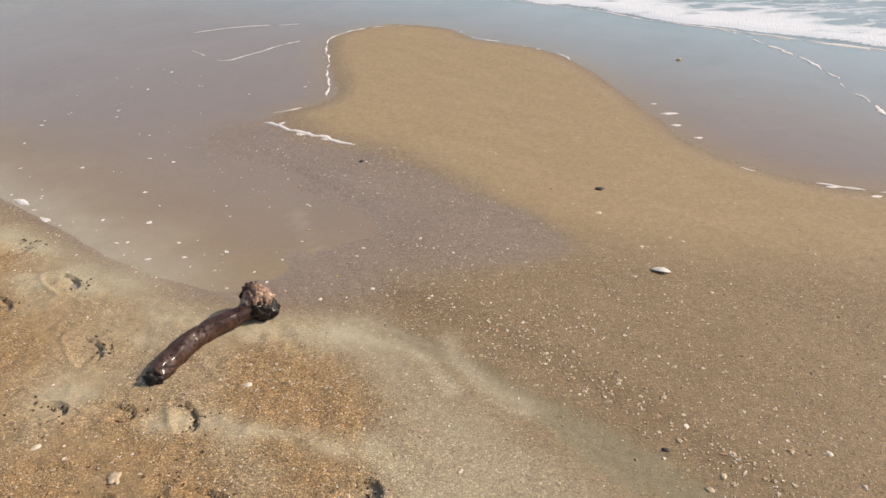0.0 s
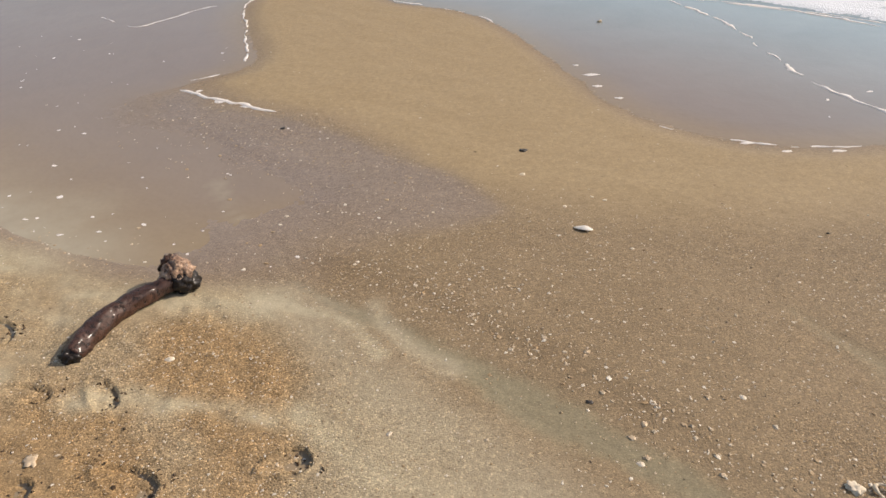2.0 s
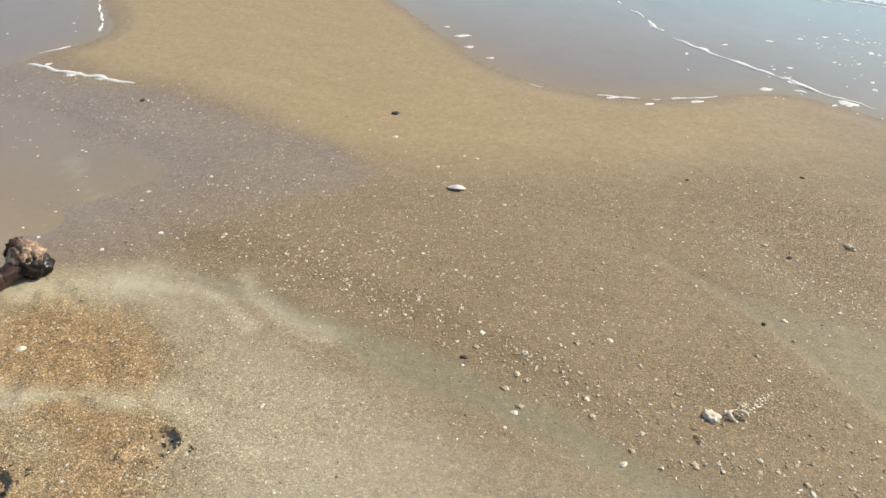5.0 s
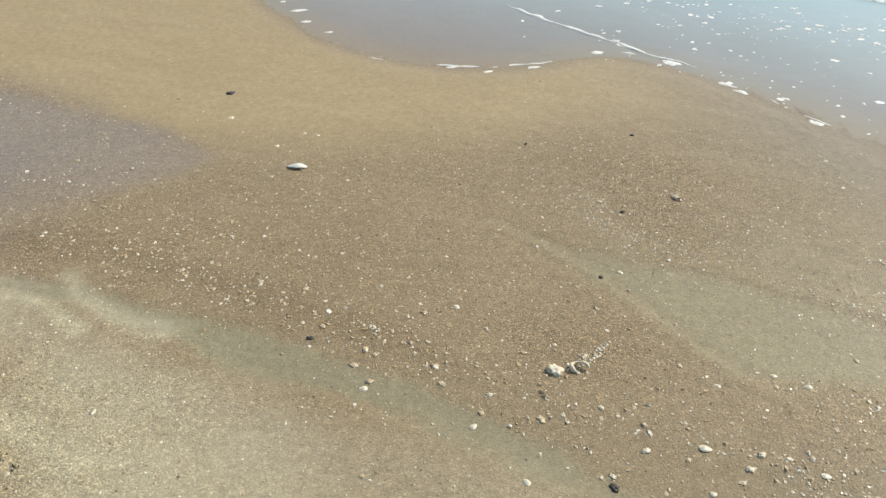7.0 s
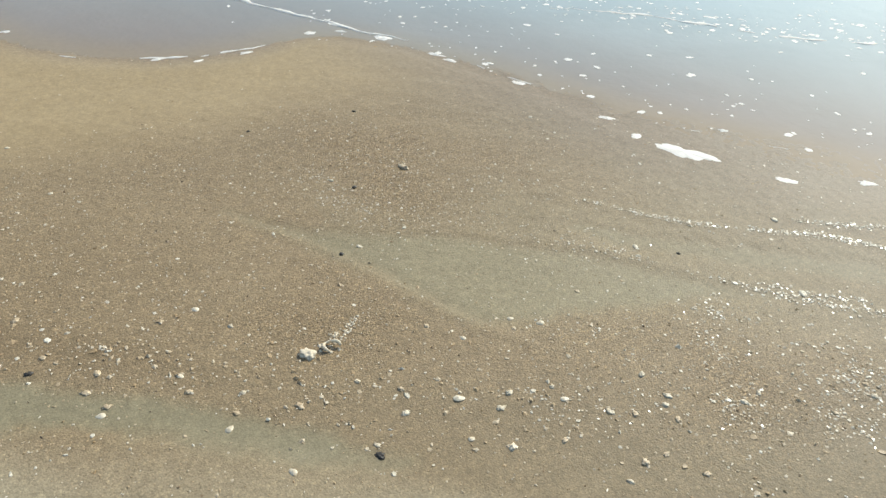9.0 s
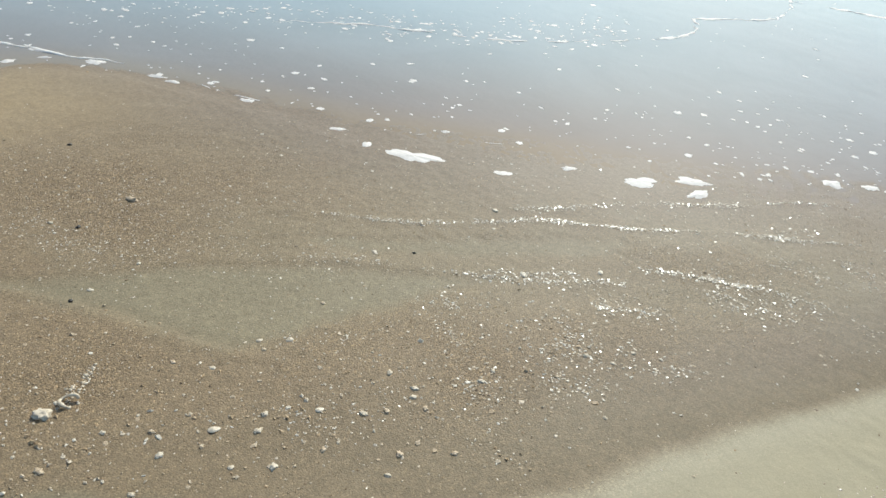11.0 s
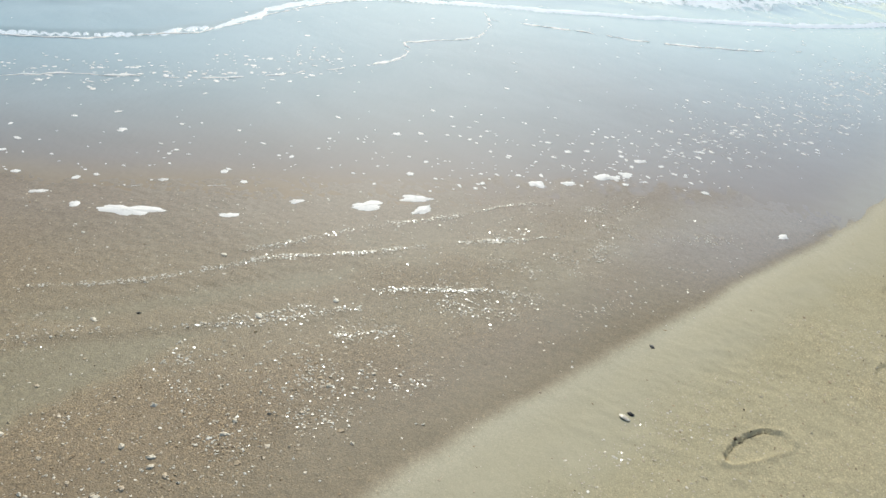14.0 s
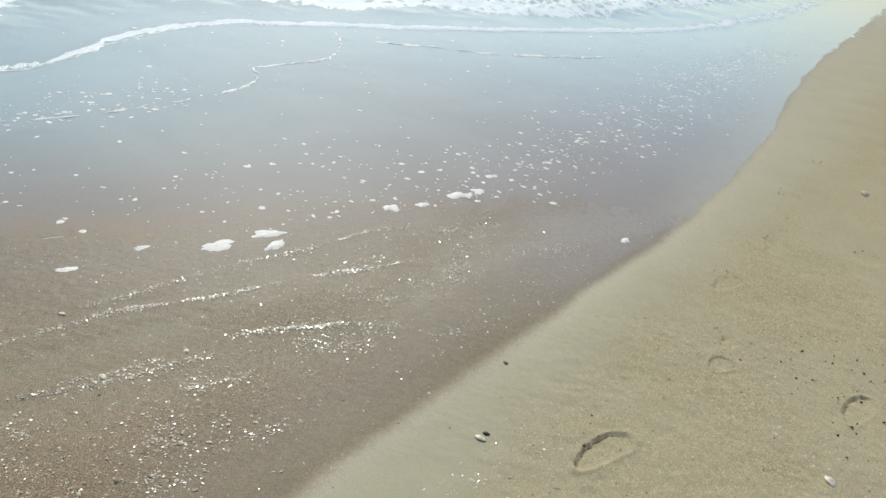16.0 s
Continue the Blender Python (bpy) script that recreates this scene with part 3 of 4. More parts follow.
    grit = np.clip((0.48 + 0.42 * blot) * (1 - 0.9 * np.clip(gold, 0, 1) ** 0.7) * (1 - (0.6 - 0.35 * near_pond) * pale) * (1 - 0.85 * green) * (1 - 0.6 * mud_sky * (1 - 0.3 * damp)) + dryness * (0.75 - 0.45 * smooth(1.2, 3.0, x)) * blot2 * (1 - right * (1 - smooth(0.0, 0.5, rough2(x * 0.6 + 4, y, 2.4, 3)))), 0, 1) * (1 - 0.75 * silt * (1 - near_pond)) * (1 - 0.65 * firm)
    return h, dict(dry=dryness, pale=np.clip(pale, 0, 1), gold=gold, green=green, wet=wet, grit=grit, film=film, mud_sky=mud_sky, silt=silt, olive=olive, sheen=sheen, soak=soak), bank, bar, crest


def spread(lo, hi, step, grow, reach):
    """Grid lines: even between lo and hi, wider and wider out to reach."""
    core = list(np.arange(lo, hi + step / 2, step))
    s, up = step, [core[-1]]
    while up[-1] < reach:
        s *= grow if up[-1] < 35 else 1.2
        up.append(up[-1] + s)
    s, down = step, [core[0]]
    while down[-1] > -reach:
        s *= grow if down[-1] > -35 else 1.2
        down.append(down[-1] - s)
    return np.array(down[:0:-1] + core + up[1:])


def sheet(name, xs, ys, z, keep, mat, values):
    """A grid of quads over the plan, where keep is set, with values at its points."""
    ny, nx = z.shape
    gx, gy = np.meshgrid(xs, ys)
    idx = np.arange(ny * nx).reshape(ny, nx)
    quads = np.stack([idx[:-1, :-1], idx[:-1, 1:], idx[1:, 1:], idx[1:, :-1]], -1).reshape(-1, 4)
    k = (keep[:-1, :-1] | keep[:-1, 1:] | keep[1:, 1:] | keep[1:, :-1]).ravel()
    quads = quads[k]
    used = np.unique(quads)
    remap = np.full(ny * nx, -1)
    remap[used] = np.arange(len(used))
    quads = remap[quads]
    co = np.stack([gx.ravel(), gy.ravel(), z.ravel()], -1)[used]
    return raw_mesh(name, co, quads, mat, {n: np.broadcast_to(a, z.shape).ravel()[used] for n, a in values.items()})


def raw_mesh(name, co, faces, mat, values=None, soft=True):
    me = bpy.data.meshes.new(name)
    n, f = len(co), len(faces)
    side = faces.shape[1]
    me.vertices.add(n)
    me.vertices.foreach_set("co", np.ascontiguousarray(co, np.float32).ravel())
    me.loops.add(f * side)
    me.loops.foreach_set("vertex_index", np.ascontiguousarray(faces, np.int32).ravel())
    me.polygons.add(f)
    me.polygons.foreach_set("loop_start", np.arange(0, f * side, side, dtype=np.int32))
    me.polygons.foreach_set("use_smooth", np.full(f, soft))
    for key, a in (values or {}).items():
        me.attributes.new(key, "FLOAT", "POINT").data.foreach_set("value", np.ascontiguousarray(a, np.float32))
    me.materials.append(mat)
    me.update(calc_edges=True)
    return new(name, me)


# ---------------------------------------------------------------- ground and water
def finer(lines, lo, hi, step):
    return np.concatenate([lines[lines < lo - step / 2], np.arange(lo, hi, step), lines[lines > hi]])


gx = spread(-2.0, 5.5, 0.021, 1.045, 3000)
gy = spread(-2.4, 6.8, 0.021, 1.045, 3000)
gx = finer(finer(gx, -1.4, 0.42, 0.009), 3.0, 4.2, 0.009)
gy = finer(finer(finer(gy, -2.3, -0.95, 0.009), 0.95, 2.1, 0.009), -6.5, -2.42, 0.045)
gx = finer(gx, 5.52, 14.0, 0.06)
GX, GY = np.meshgrid(gx, gy)
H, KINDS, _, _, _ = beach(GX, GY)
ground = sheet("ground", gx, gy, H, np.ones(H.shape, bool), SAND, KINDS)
tagged(ground, "golden brown beach sand, wet and shelly by the water", "beach", kind="structure")


def sea_level(x, y):
    """Height of the water and what it carries."""
    line = np.vstack([SURF, [(3000, 100), (3000, 3000), (-3000, 3000), (-3000, 900)]])
    d = signed(x, y, line) + 0.10 * rough2(x, y, 1.2, 3) + 0.03 * rough2(x, y, 6, 2)
    near = smooth(60, 8, d)
    z = 0.0008 * rough2(x, y, 9, 3)
    z += smooth(-0.02, 0.12, d) * 0.018 + smooth(0.1, 2.5, d) * (0.06 + 0.07 * rough2(x, y, 1.3, 3) + 0.03 * rough2(x, y, 5, 2)) * near
    z += 0.05 * smooth(2, 10, d) * rough2(x, y, 0.25, 2)
    full = 0.56 + 0.44 * np.exp(-(d / 0.45) ** 2) + 0.24 * rough2(x + 3, y, 1.2, 3) - 0.25 * smooth(4, 30, d)
    spent = 1.1 * np.exp(-((d - 0.03) / (0.028 + 0.02 * np.clip(x - 7, 0, 8))) ** 2) + 0.30 * np.exp(-(d / 0.5) ** 2) + smooth(0.6, 1.4, d + 0.5 * rough2(x, y + 5, 0.9, 2)) * (full + 0.15)     # a clear sheet behind the front
    east = smooth(3.6, 5.0, x)
    foam = smooth(-0.03, 0.05, d) * (full * (1 - east) + spent * east)
    return z, d, np.clip(foam, 0, 1)


wx = spread(-3.0, 13.0, 0.045, 1.045, 3000)
wy = spread(-3.0, 8.0, 0.045, 1.045, 3000)
WX, WY = np.meshgrid(wx, wy)
WISP = curve_points([(-0.50, 2.72), (-0.36, 2.47), (-0.17, 2.27), (0.0, 2.08)])
bed, _, bank_w, bar_w, _ = beach(WX, WY)
wz, surf_d, foam_w = sea_level(WX, WY)
lagoon = smooth(1.3, 0.9, WX) * smooth(4.3, 3.7, WY)
thin_w = (1 - 0.85 * smooth(3.8, 5.0, WX)) * np.clip(smooth(-0.40, 0.0, bar_w) ** 1.5 * 0.95 * (1 - lagoon) + smooth(-0.8, 0.0, bar_w) * 0.6 * lagoon + 0.35 * smooth(-0.7, -0.1, bank_w) + 0.5 * lagoon * smooth(-1.1, -0.2, bank_w + 0.2 * rough2(WX, WY, 2.5, 3)), 0, 1)
water = sheet("water", wx, wy, wz, (bed < wz + 0.03 - 0.02 * lagoon) & (bar_w < 0.4), WATER,
              dict(thin=thin_w, milky=np.maximum(0.75 * smooth(-0.45, 0.05, bank_w / (1 + 0.30 * np.maximum(np.hypot(WX, WY) - 6, 0))) ** 1.3 * smooth(4.2, 6.0, WX), np.maximum(lagoon * smooth(-0.65, 0.0, bank_w + 0.25 * rough2(WX, WY, 4, 4)) ** 1.5 * (0.60 - 0.38 * smooth(-1.1, -0.4, WX)) + 0.55 * smooth(-0.4, -1.0, WX) * lagoon * smooth(-0.28, 0.02, bank_w + 0.05 * rough2(WX, WY, 9, 2)), 0.5 * np.exp(-((distance(WX, WY, WISP) + 0.05 * rough2(WX, WY, 6, 3)) / 0.035) ** 2))), dull=0.45 * lagoon, sea=smooth(-2.6 - 2.6 * smooth(3.5, 7.0, WX), 0.4, surf_d) * 0.9, foam=foam_w))
tagged(water, "thin muddy backwash and white surf over the sand", "sea water", kind="structure")


def ground_at(x, y):
    """Height of what lies on top, sand or water, at one place."""
    a, b = np.array([float(x)]), np.array([float(y)])
    return float(max(beach(a, b)[0][0], sea_level(a, b)[0][0]))


def ground_many(x, y):
    return np.maximum(beach(x, y)[0], sea_level(x, y)[0])


# ---------------------------------------------------------------- driftwood
def part(name, bm, mat, parent, label=""):
    me = bpy.data.meshes.new(name)
    bm.to_mesh(me)
    bm.free()
    for p in me.polygons:
        p.use_smooth = True
    me.materials.append(mat)
    ob = new(name, me)
    ob.parent = parent
    if label:
        ob["label"] = label
    return ob


def tube(line, radii, sides=28, jitter=0.08, seed=0.0, ridges=0.05):
    """A rough round limb along a line, closed at both ends."""
    bm = bmesh.new()
    line = [Vector(p) for p in line]
    rings = []
    for i, (p, r) in enumerate(zip(line, radii)):
        d = (line[min(i + 1, len(line) - 1)] - line[max(i - 1, 0)]).normalized()
        a = d.cross(Vector((0, 0, 1))).normalized()
        b = a.cross(d)
        ring = []
        for k in range(sides):
            w = 2 * math.pi * k / sides
            q = p + (a * math.cos(w) + b * math.sin(w)) * r
            n = noise.fractal(q * 26 + Vector((seed, 0, 0)), 0.8, 2.0, 4) * jitter + ridges * math.sin(5 * w + seed + 6 * noise.noise(p * 9))
            ring.append(bm.verts.new(p + (a * math.cos(w) + b * math.sin(w)) * r * (1 + n)))
        rings.append(ring)
    for r0, r1 in zip(rings, rings[1:]):
        for k in range(sides):
            bm.faces.new((r0[k], r0[(k + 1) % sides], r1[(k + 1) % sides], r1[k]))
    for ring, p in ((rings[0][::-1], line[0]), (rings[-1], line[-1])):
        c = bm.verts.new(p)
        for k in range(sides):
            bm.faces.new((ring[k], ring[(k + 1) % sides], c))
    bmesh.ops.recalc_face_normals(bm, faces=bm.faces)
    return bm


def lump(centre, size, turn, detail=4, rough=0.25, scale=18.0, seed=0.0):
    """A knotty, uneven lump."""
    bm = bmesh.new()
    bmesh.ops.create_icosphere(bm, subdivisions=detail, radius=1.0)
    m = Euler([radians(a) for a in turn]).to_matrix()
    for v in bm.verts:
        d = v.co.normalized()
        k = 1 + rough * noise.fractal(d * 2.1 + Vector((seed, seed, 0)), 0.7, 2.0, 4) + 0.4 * rough * noise.fractal(d * scale / 3, 0.7, 2.0, 3)
        v.co = Vector(centre) + m @ Vector((d.x * size[0], d.y * size[1], d.z * size[2])) * k
    return bm


def driftwood():
    base = new("driftwood_branch")
    base.location = (-0.48, 1.72, 0.01)
    o = Vector(base.location)
    axis = curve_points([(-0.540, 1.470), (-0.530, 1.55), (-0.508, 1.645), (-0.465, 1.725), (-0.415, 1.785), (-0.365, 1.845)], steps=10)
    n = len(axis)
    line = [Vector((x, y, 0.024 + 0.026 * (i / n) ** 0.8)) - o for i, (x, y) in enumerate(axis)]
    radii = [0.0385 * (0.84 + 0.20 * min(1, i / 6)) * (1.02 - 0.26 * (i / n) ** 1.5) for i in range(n)]
    part("shaft", tube(line, radii, 36, 0.13, 3.0, 0.035), BARK, base)
    part("knob", lump(Vector((-0.352, 1.880, 0.066)) - o, (0.052, 0.056, 0.064), (20, 15, 30), 5, 0.26, 6, 2.0), HEARTWOOD, base, "pale broken root knob")
    # a black lump, lower than the knob and to one side
    part("knob_dark", lump(Vector((-0.330, 1.866, 0.048)) - o, (0.054, 0.048, 0.046), (0, 25, 10), 4, 0.28, 7, 7.0), BLACK_WOOD, base, "black lump low on one side of the knob")
    part("bark_flap", lump(Vector((-0.388, 1.902, 0.092)) - o, (0.018, 0.036, 0.040), (15, 20, -20), 4, 0.35, 8, 11.0), BARK, base)
    # the hollow end's shade is painted as black wood
    part("broken_end", lump(Vector((-0.541, 1.466, 0.020)) - o, (0.033, 0.028, 0.031), (0, 0, 15), 4, 0.35, 20, 5.0), BLACK_WOOD, base, "broken end, its shade put into black colour")
    return tagged(base, "curved dark brown driftwood branch with pale knob on wet sand", "driftwood")


driftwood()


# ---------------------------------------------------------------- foam
def blob(name, x, y, length, width, turn, seed, thick=0.012):
    """A raft of bubbles: a low dome with a ragged rim."""
    bm = bmesh.new()
    rings, sides = 7, 44
    rows = []
    rnd = random.Random(seed)
    o = Vector((rnd.uniform(0, 50), rnd.uniform(0, 50), 0))
    c, s = math.cos(radians(turn)), math.sin(radians(turn))
    for i in range(1, rings + 1):
        f = i / rings
        row = []
        for k in range(sides):
            w = 2 * math.pi * k / sides
            d = Vector((math.cos(w), math.sin(w), 0))
            r = f * (0.90 + 0.50 * noise.noise(d * 1.3 + o) + 0.22 * noise.noise(d * 3.1 + o) + 0.06 * noise.noise(d * 9 + o))
            u, v = d.x * r * length / 2, d.y * r * width / 2
            z = thick * (1 - f ** 2.5) * (0.75 + 0.5 * noise.noise(Vector((u * 60, v * 60, seed)))) - 0.002 * f
            row.append(bm.verts.new((u * c - v * s, u * s + v * c, z)))
        rows.append(row)
    mid = bm.verts.new((0, 0, thick))
    for k in range(sides):
        bm.faces.new((mid, rows[0][k], rows[0][(k + 1) % sides]))
    for a, b in zip(rows, rows[1:]):
        for k in range(sides):
            bm.faces.new((a[k], b[k], b[(k + 1) % sides], a[(k + 1) % sides]))
    ob = part(name, bm, FOAM, None)
    ob.location = (x, y, ground_at(x, y) + 0.001)
    return ob


PATCHES = [(3.50, 1.39, 0.25, 0.10, -62), (3.70, 1.03, 0.10, 0.05, -50), (3.43, 1.58, 0.06, 0.04, 20), (4.00, 0.86, 0.07, 0.04, -30), (4.15, 0.57, 0.16, 0.09, -40),
           (4.37, 0.40, 0.16, 0.07, -60), (4.26, 0.33, 0.14, 0.06, -20), (4.95, -0.10, 0.12, 0.07, -40), (5.08, -0.26, 0.09, 0.06, -40), (5.32, -0.44, 0.16, 0.08, -50),
           (5.45, -0.55, 0.10, 0.06, -40), (5.12, -1.42, 0.10, 0.05, -20), (5.75, -0.62, 0.10, 0.05, -50), (3.34, 2.25, 0.07, 0.035, -50), (3.45, 1.78, 0.08, 0.035, -50),
           (3.20, 2.63, 0.08, 0.03, -50), (3.06, 3.02, 0.09, 0.05, -40), (2.90, 3.20, 0.06, 0.03, -30), (2.74, 3.24, 0.07, 0.04, 0), (2.34, 3.11, 0.07, 0.025, 5),
           (2.10, 3.10, 0.06, 0.025, 15), (1.95, 3.20, 0.08, 0.025, 5), (1.30, 4.22, 0.10, 0.035, 10), (1.32, 4.02, 0.06, 0.03, 0), (1.42, 3.82, 0.05, 0.025, 0), (1.22, 4.40, 0.04, 0.02, 0),
           (-0.84, 3.74, 0.07, 0.04, -35), (-0.66, 3.66, 0.05, 0.025, -20), (-1.02, 3.93, 0.05, 0.03, 10),
           (3.05, 3.05, 0.06, 0.04, -40), (3.18, 2.72, 0.10, 0.03, -55), (3.85, 1.45, 0.05, 0.03, -45), (-1.95, 2.74, 0.14, 0.04, -25),
           (-1.70, 2.56, 0.08, 0.035, -25)]
for i, (x, y, length, width, turn) in enumerate(PATCHES):
    tagged(blob("foam_patch", x, y, length * 1.15, width * 1.25, turn, 20 + i, 0.006 if length > 0.1 else 0.004),
           "small white raft of sea foam on wet sand" if length < 0.12 else "large ragged white raft of sea foam on shallow water", "foam", "foam rafts along the water's edge")


def foam_ribbon(points, width, seed, gaps=0.0, thick=0.005, label="thin broken white line of sea foam on the shallow water"):
    """The foam that the last wash left along its rim."""
    line = curve_points(points, steps=60)
    seg = np.hypot(*np.diff(line, axis=0).T)
    run = np.concatenate([[0], np.cumsum(seg)])
    total = run[-1]
    count = int(total / 0.018)
    at = np.linspace(0, total, count)
    x, y = np.interp(at, run, line[:, 0]), np.interp(at, run, line[:, 1])
    x = x + 0.05 * rough2(at, at * 0 + seed, 2.0, 3)
    y = y + 0.05 * rough2(at, at * 0 + seed + 7, 2.0, 3)
    x = x + 0.35 * width * rough2(at, at * 0 + seed + 21, 14, 2)
    y = y + 0.35 * width * rough2(at, at * 0 + seed + 27, 14, 2)
    tx, ty = np.gradient(x), np.gradient(y)
    ln = np.hypot(tx, ty)
    nx, ny = -ty / ln, tx / ln
    w = width * np.clip(0.55 + 0.7 * rough2(at, at * 0 + seed + 3, 3.5, 3) + 0.8 * rough2(at, at * 0 + seed + 5, 13, 3) - gaps, 0.0, 3)
    ends = np.minimum(1, np.minimum(at, total - at) / (0.1 * total))
    w = 0.82 * w * ends
    z = ground_many(x, y)
    prof = ((-1.0, -0.002), (-0.72, 0.65), (-0.2, 1.0), (0.35, 0.95), (0.8, 0.6), (1.0, -0.002))
    co = []
    for k, (u, hgt) in enumerate(prof):
        side = u * w / 2 * (1 + 0.25 * rough2(at, at * 0 + seed + 11 + k, 40, 1))
        co.append(np.stack([x + nx * side, y + ny * side, z + np.where(hgt > 0, hgt * np.minimum(thick, w * 0.16), -0.002)], -1))
    co = np.array(co)
    live = np.concatenate([[False], w > 0.004, [False]])
    starts, stops = np.flatnonzero(~live[:-1] & live[1:]), np.flatnonzero(live[:-1] & ~live[1:])
    for a, b in zip(starts, stops):
        m = b - a
        if m < 3:
            continue
        idx = np.arange(len(prof) * m).reshape(len(prof), m)
        faces = np.concatenate([np.stack([idx[k, :-1], idx[k, 1:], idx[k + 1, 1:], idx[k + 1, :-1]], -1) for k in range(len(prof) - 1)])
        tagged(raw_mesh("foam_line", co[:, a:b].reshape(-1, 3), faces, FOAM), label, "foam", "foam lines left by the wash")


foam_ribbon([(-0.80, 6.62), (-1.15, 6.48), (-1.36, 6.2), (-1.32, 5.8), (-1.22, 5.45), (-1.04, 5.0), (-0.92, 4.7), (-0.88, 4.45), (-1.0, 4.22), (-1.2, 4.1)], 0.036, 1, -0.15)
foam_ribbon([(-1.16, 3.99), (-1.0, 3.90), (-0.90, 3.78), (-0.80, 3.72), (-0.70, 3.69), (-0.58, 3.62), (-0.46, 3.58)], 0.055, 31, 0.1)
foam_ribbon([(1.55, 6.6), (2.0, 6.25), (2.25, 5.70), (2.40, 5.12), (2.46, 4.6), (2.52, 4.15), (2.66, 3.82), (2.85, 3.48), (3.0, 3.2), (3.2, 2.85)], 0.048, 2, 0.05)
foam_ribbon([(3.2, 2.85), (3.38, 2.3), (3.55, 1.85), (3.8, 1.4), (4.1, 1.0)], 0.030, 3, 0.55)
foam_ribbon([(1.5, 3.46), (1.75, 3.28), (2.0, 3.18), (2.3, 3.14), (2.6, 3.18)], 0.028, 4, 0.35)
foam_ribbon([(-2.6, 5.85), (-2.46, 5.69), (-2.07, 5.37), (-1.87, 5.6), (-1.73, 5.88), (-1.5, 6.1)], 0.017, 5, 0.0)
foam_ribbon([(-2.8, 6.3), (-2.5, 6.5), (-2.12, 6.63), (-1.8, 6.75)], 0.02, 6, 0.0)
foam_ribbon([(-0.4, 6.48), (-0.16, 6.2), (-0.05, 6.06), (0.42, 5.8), (0.78, 5.25)], 0.035, 7, 0.45)
foam_ribbon([(4.2, 3.1), (4.6, 2.8), (5.1, 2.25), (5.6, 1.85), (6.6, 1.35), (7.05, 1.4), (7.3, 1.45), (8.0, 1.05), (8.8, 1.1), (9.4, 1.4)], 0.060, 8, 0.15)
foam_ribbon([(8.9, 1.2), (9.33, 0.4), (9.67, -0.57), (10.4, -1.5), (11.2, -2.3)], 0.11, 9, 0.2)
foam_ribbon([(2.2, 6.12), (2.95, 5.62), (3.5, 5.05), (3.9, 4.6)], 0.05, 12, 0.0)
foam_ribbon([(-3, 9.45), (-1, 8.33), (0.02, 7.68), (0.86, 7.16), (1.57, 6.58), (2.2, 6.16), (2.95, 5.68), (3.8, 4.88), (4.6, 3.98), (5.3, 3.23), (5.9, 2.83), (6.5, 2.7), (7.3, 2.63), (8.4, 2.42),
             (9.3, 1.58)], 0.036, 13, -0.2, 0.006, "white foaming front of a small broken wave")


# ---------------------------------------------------------------- shell grit
OCTA = np.array([(1, 0, 0), (0, 1, 0), (-1, 0, 0), (0, -1, 0), (0, 0, 1), (0, 0, -1)], float)
OCTA_FACES = np.array([(0, 1, 4), (1, 2, 4), (2, 3, 4), (3, 0, 4), (1, 0, 5), (2, 1, 5), (3, 2, 5), (0, 3, 5)])


RIM = [2 * math.pi * k / 5 for k in range(5)]
PLATE = np.array([(math.cos(w), math.sin(w), -0.6) for w in RIM] + [(0.72 * math.cos(w), 0.72 * math.sin(w), 0.6) for w in RIM])
PLATE_FACES = np.array([(k, (k + 1) % 5, 5 + (k + 1) % 5) for k in range(5)] + [(k, 5 + (k + 1) % 5, 5 + k) for k in range(5)] + [(5, 6, 7), (5, 7, 8), (5, 8, 9)])


def plates(name, x, y, size, mat, label, seed, flat=0.22, tilt=9, category="shell grit"):
    """Flat broken flakes lying nearly level, in one mesh."""
    r = np.random.RandomState(seed)
    n = len(x)
    v = np.repeat(PLATE[None], n, 0)
    k = 1 + 0.6 * (r.rand(n, 5) - 0.5)
    v[:, :, :2] *= np.concatenate([k, k], 1)[..., None]
    v = v * np.stack([size, size * (0.45 + 0.5 * r.rand(n)), size * flat * (0.6 + 0.8 * r.rand(n))], -1)[:, None, :] * 0.5
    for axis in (0, 1):
        b = np.radians(tilt) * r.randn(n)
        cb, sb = np.cos(b)[:, None], np.sin(b)[:, None]
        q = v.copy()
        q[..., axis] = v[..., axis] * cb + v[..., 2] * sb
        q[..., 2] = v[..., 2] * cb - v[..., axis] * sb
        v = q
    a = r.rand(n) * 2 * np.pi
    ca, sa = np.cos(a)[:, None], np.sin(a)[:, None]
    v = np.stack([v[..., 0] * ca - v[..., 1] * sa, v[..., 0] * sa + v[..., 1] * ca, v[..., 2]], -1)
    v += np.stack([x, y, ground_many(x, y) + 0.20 * size * flat + 0.0006], -1)[:, None, :]
    faces = (PLATE_FACES[None] + 10 * np.arange(n)[:, None, None]).reshape(-1, 3)
    return tagged(raw_mesh(name, v.reshape(-1, 3), faces, mat, soft=False), label, category, kind="stuff")


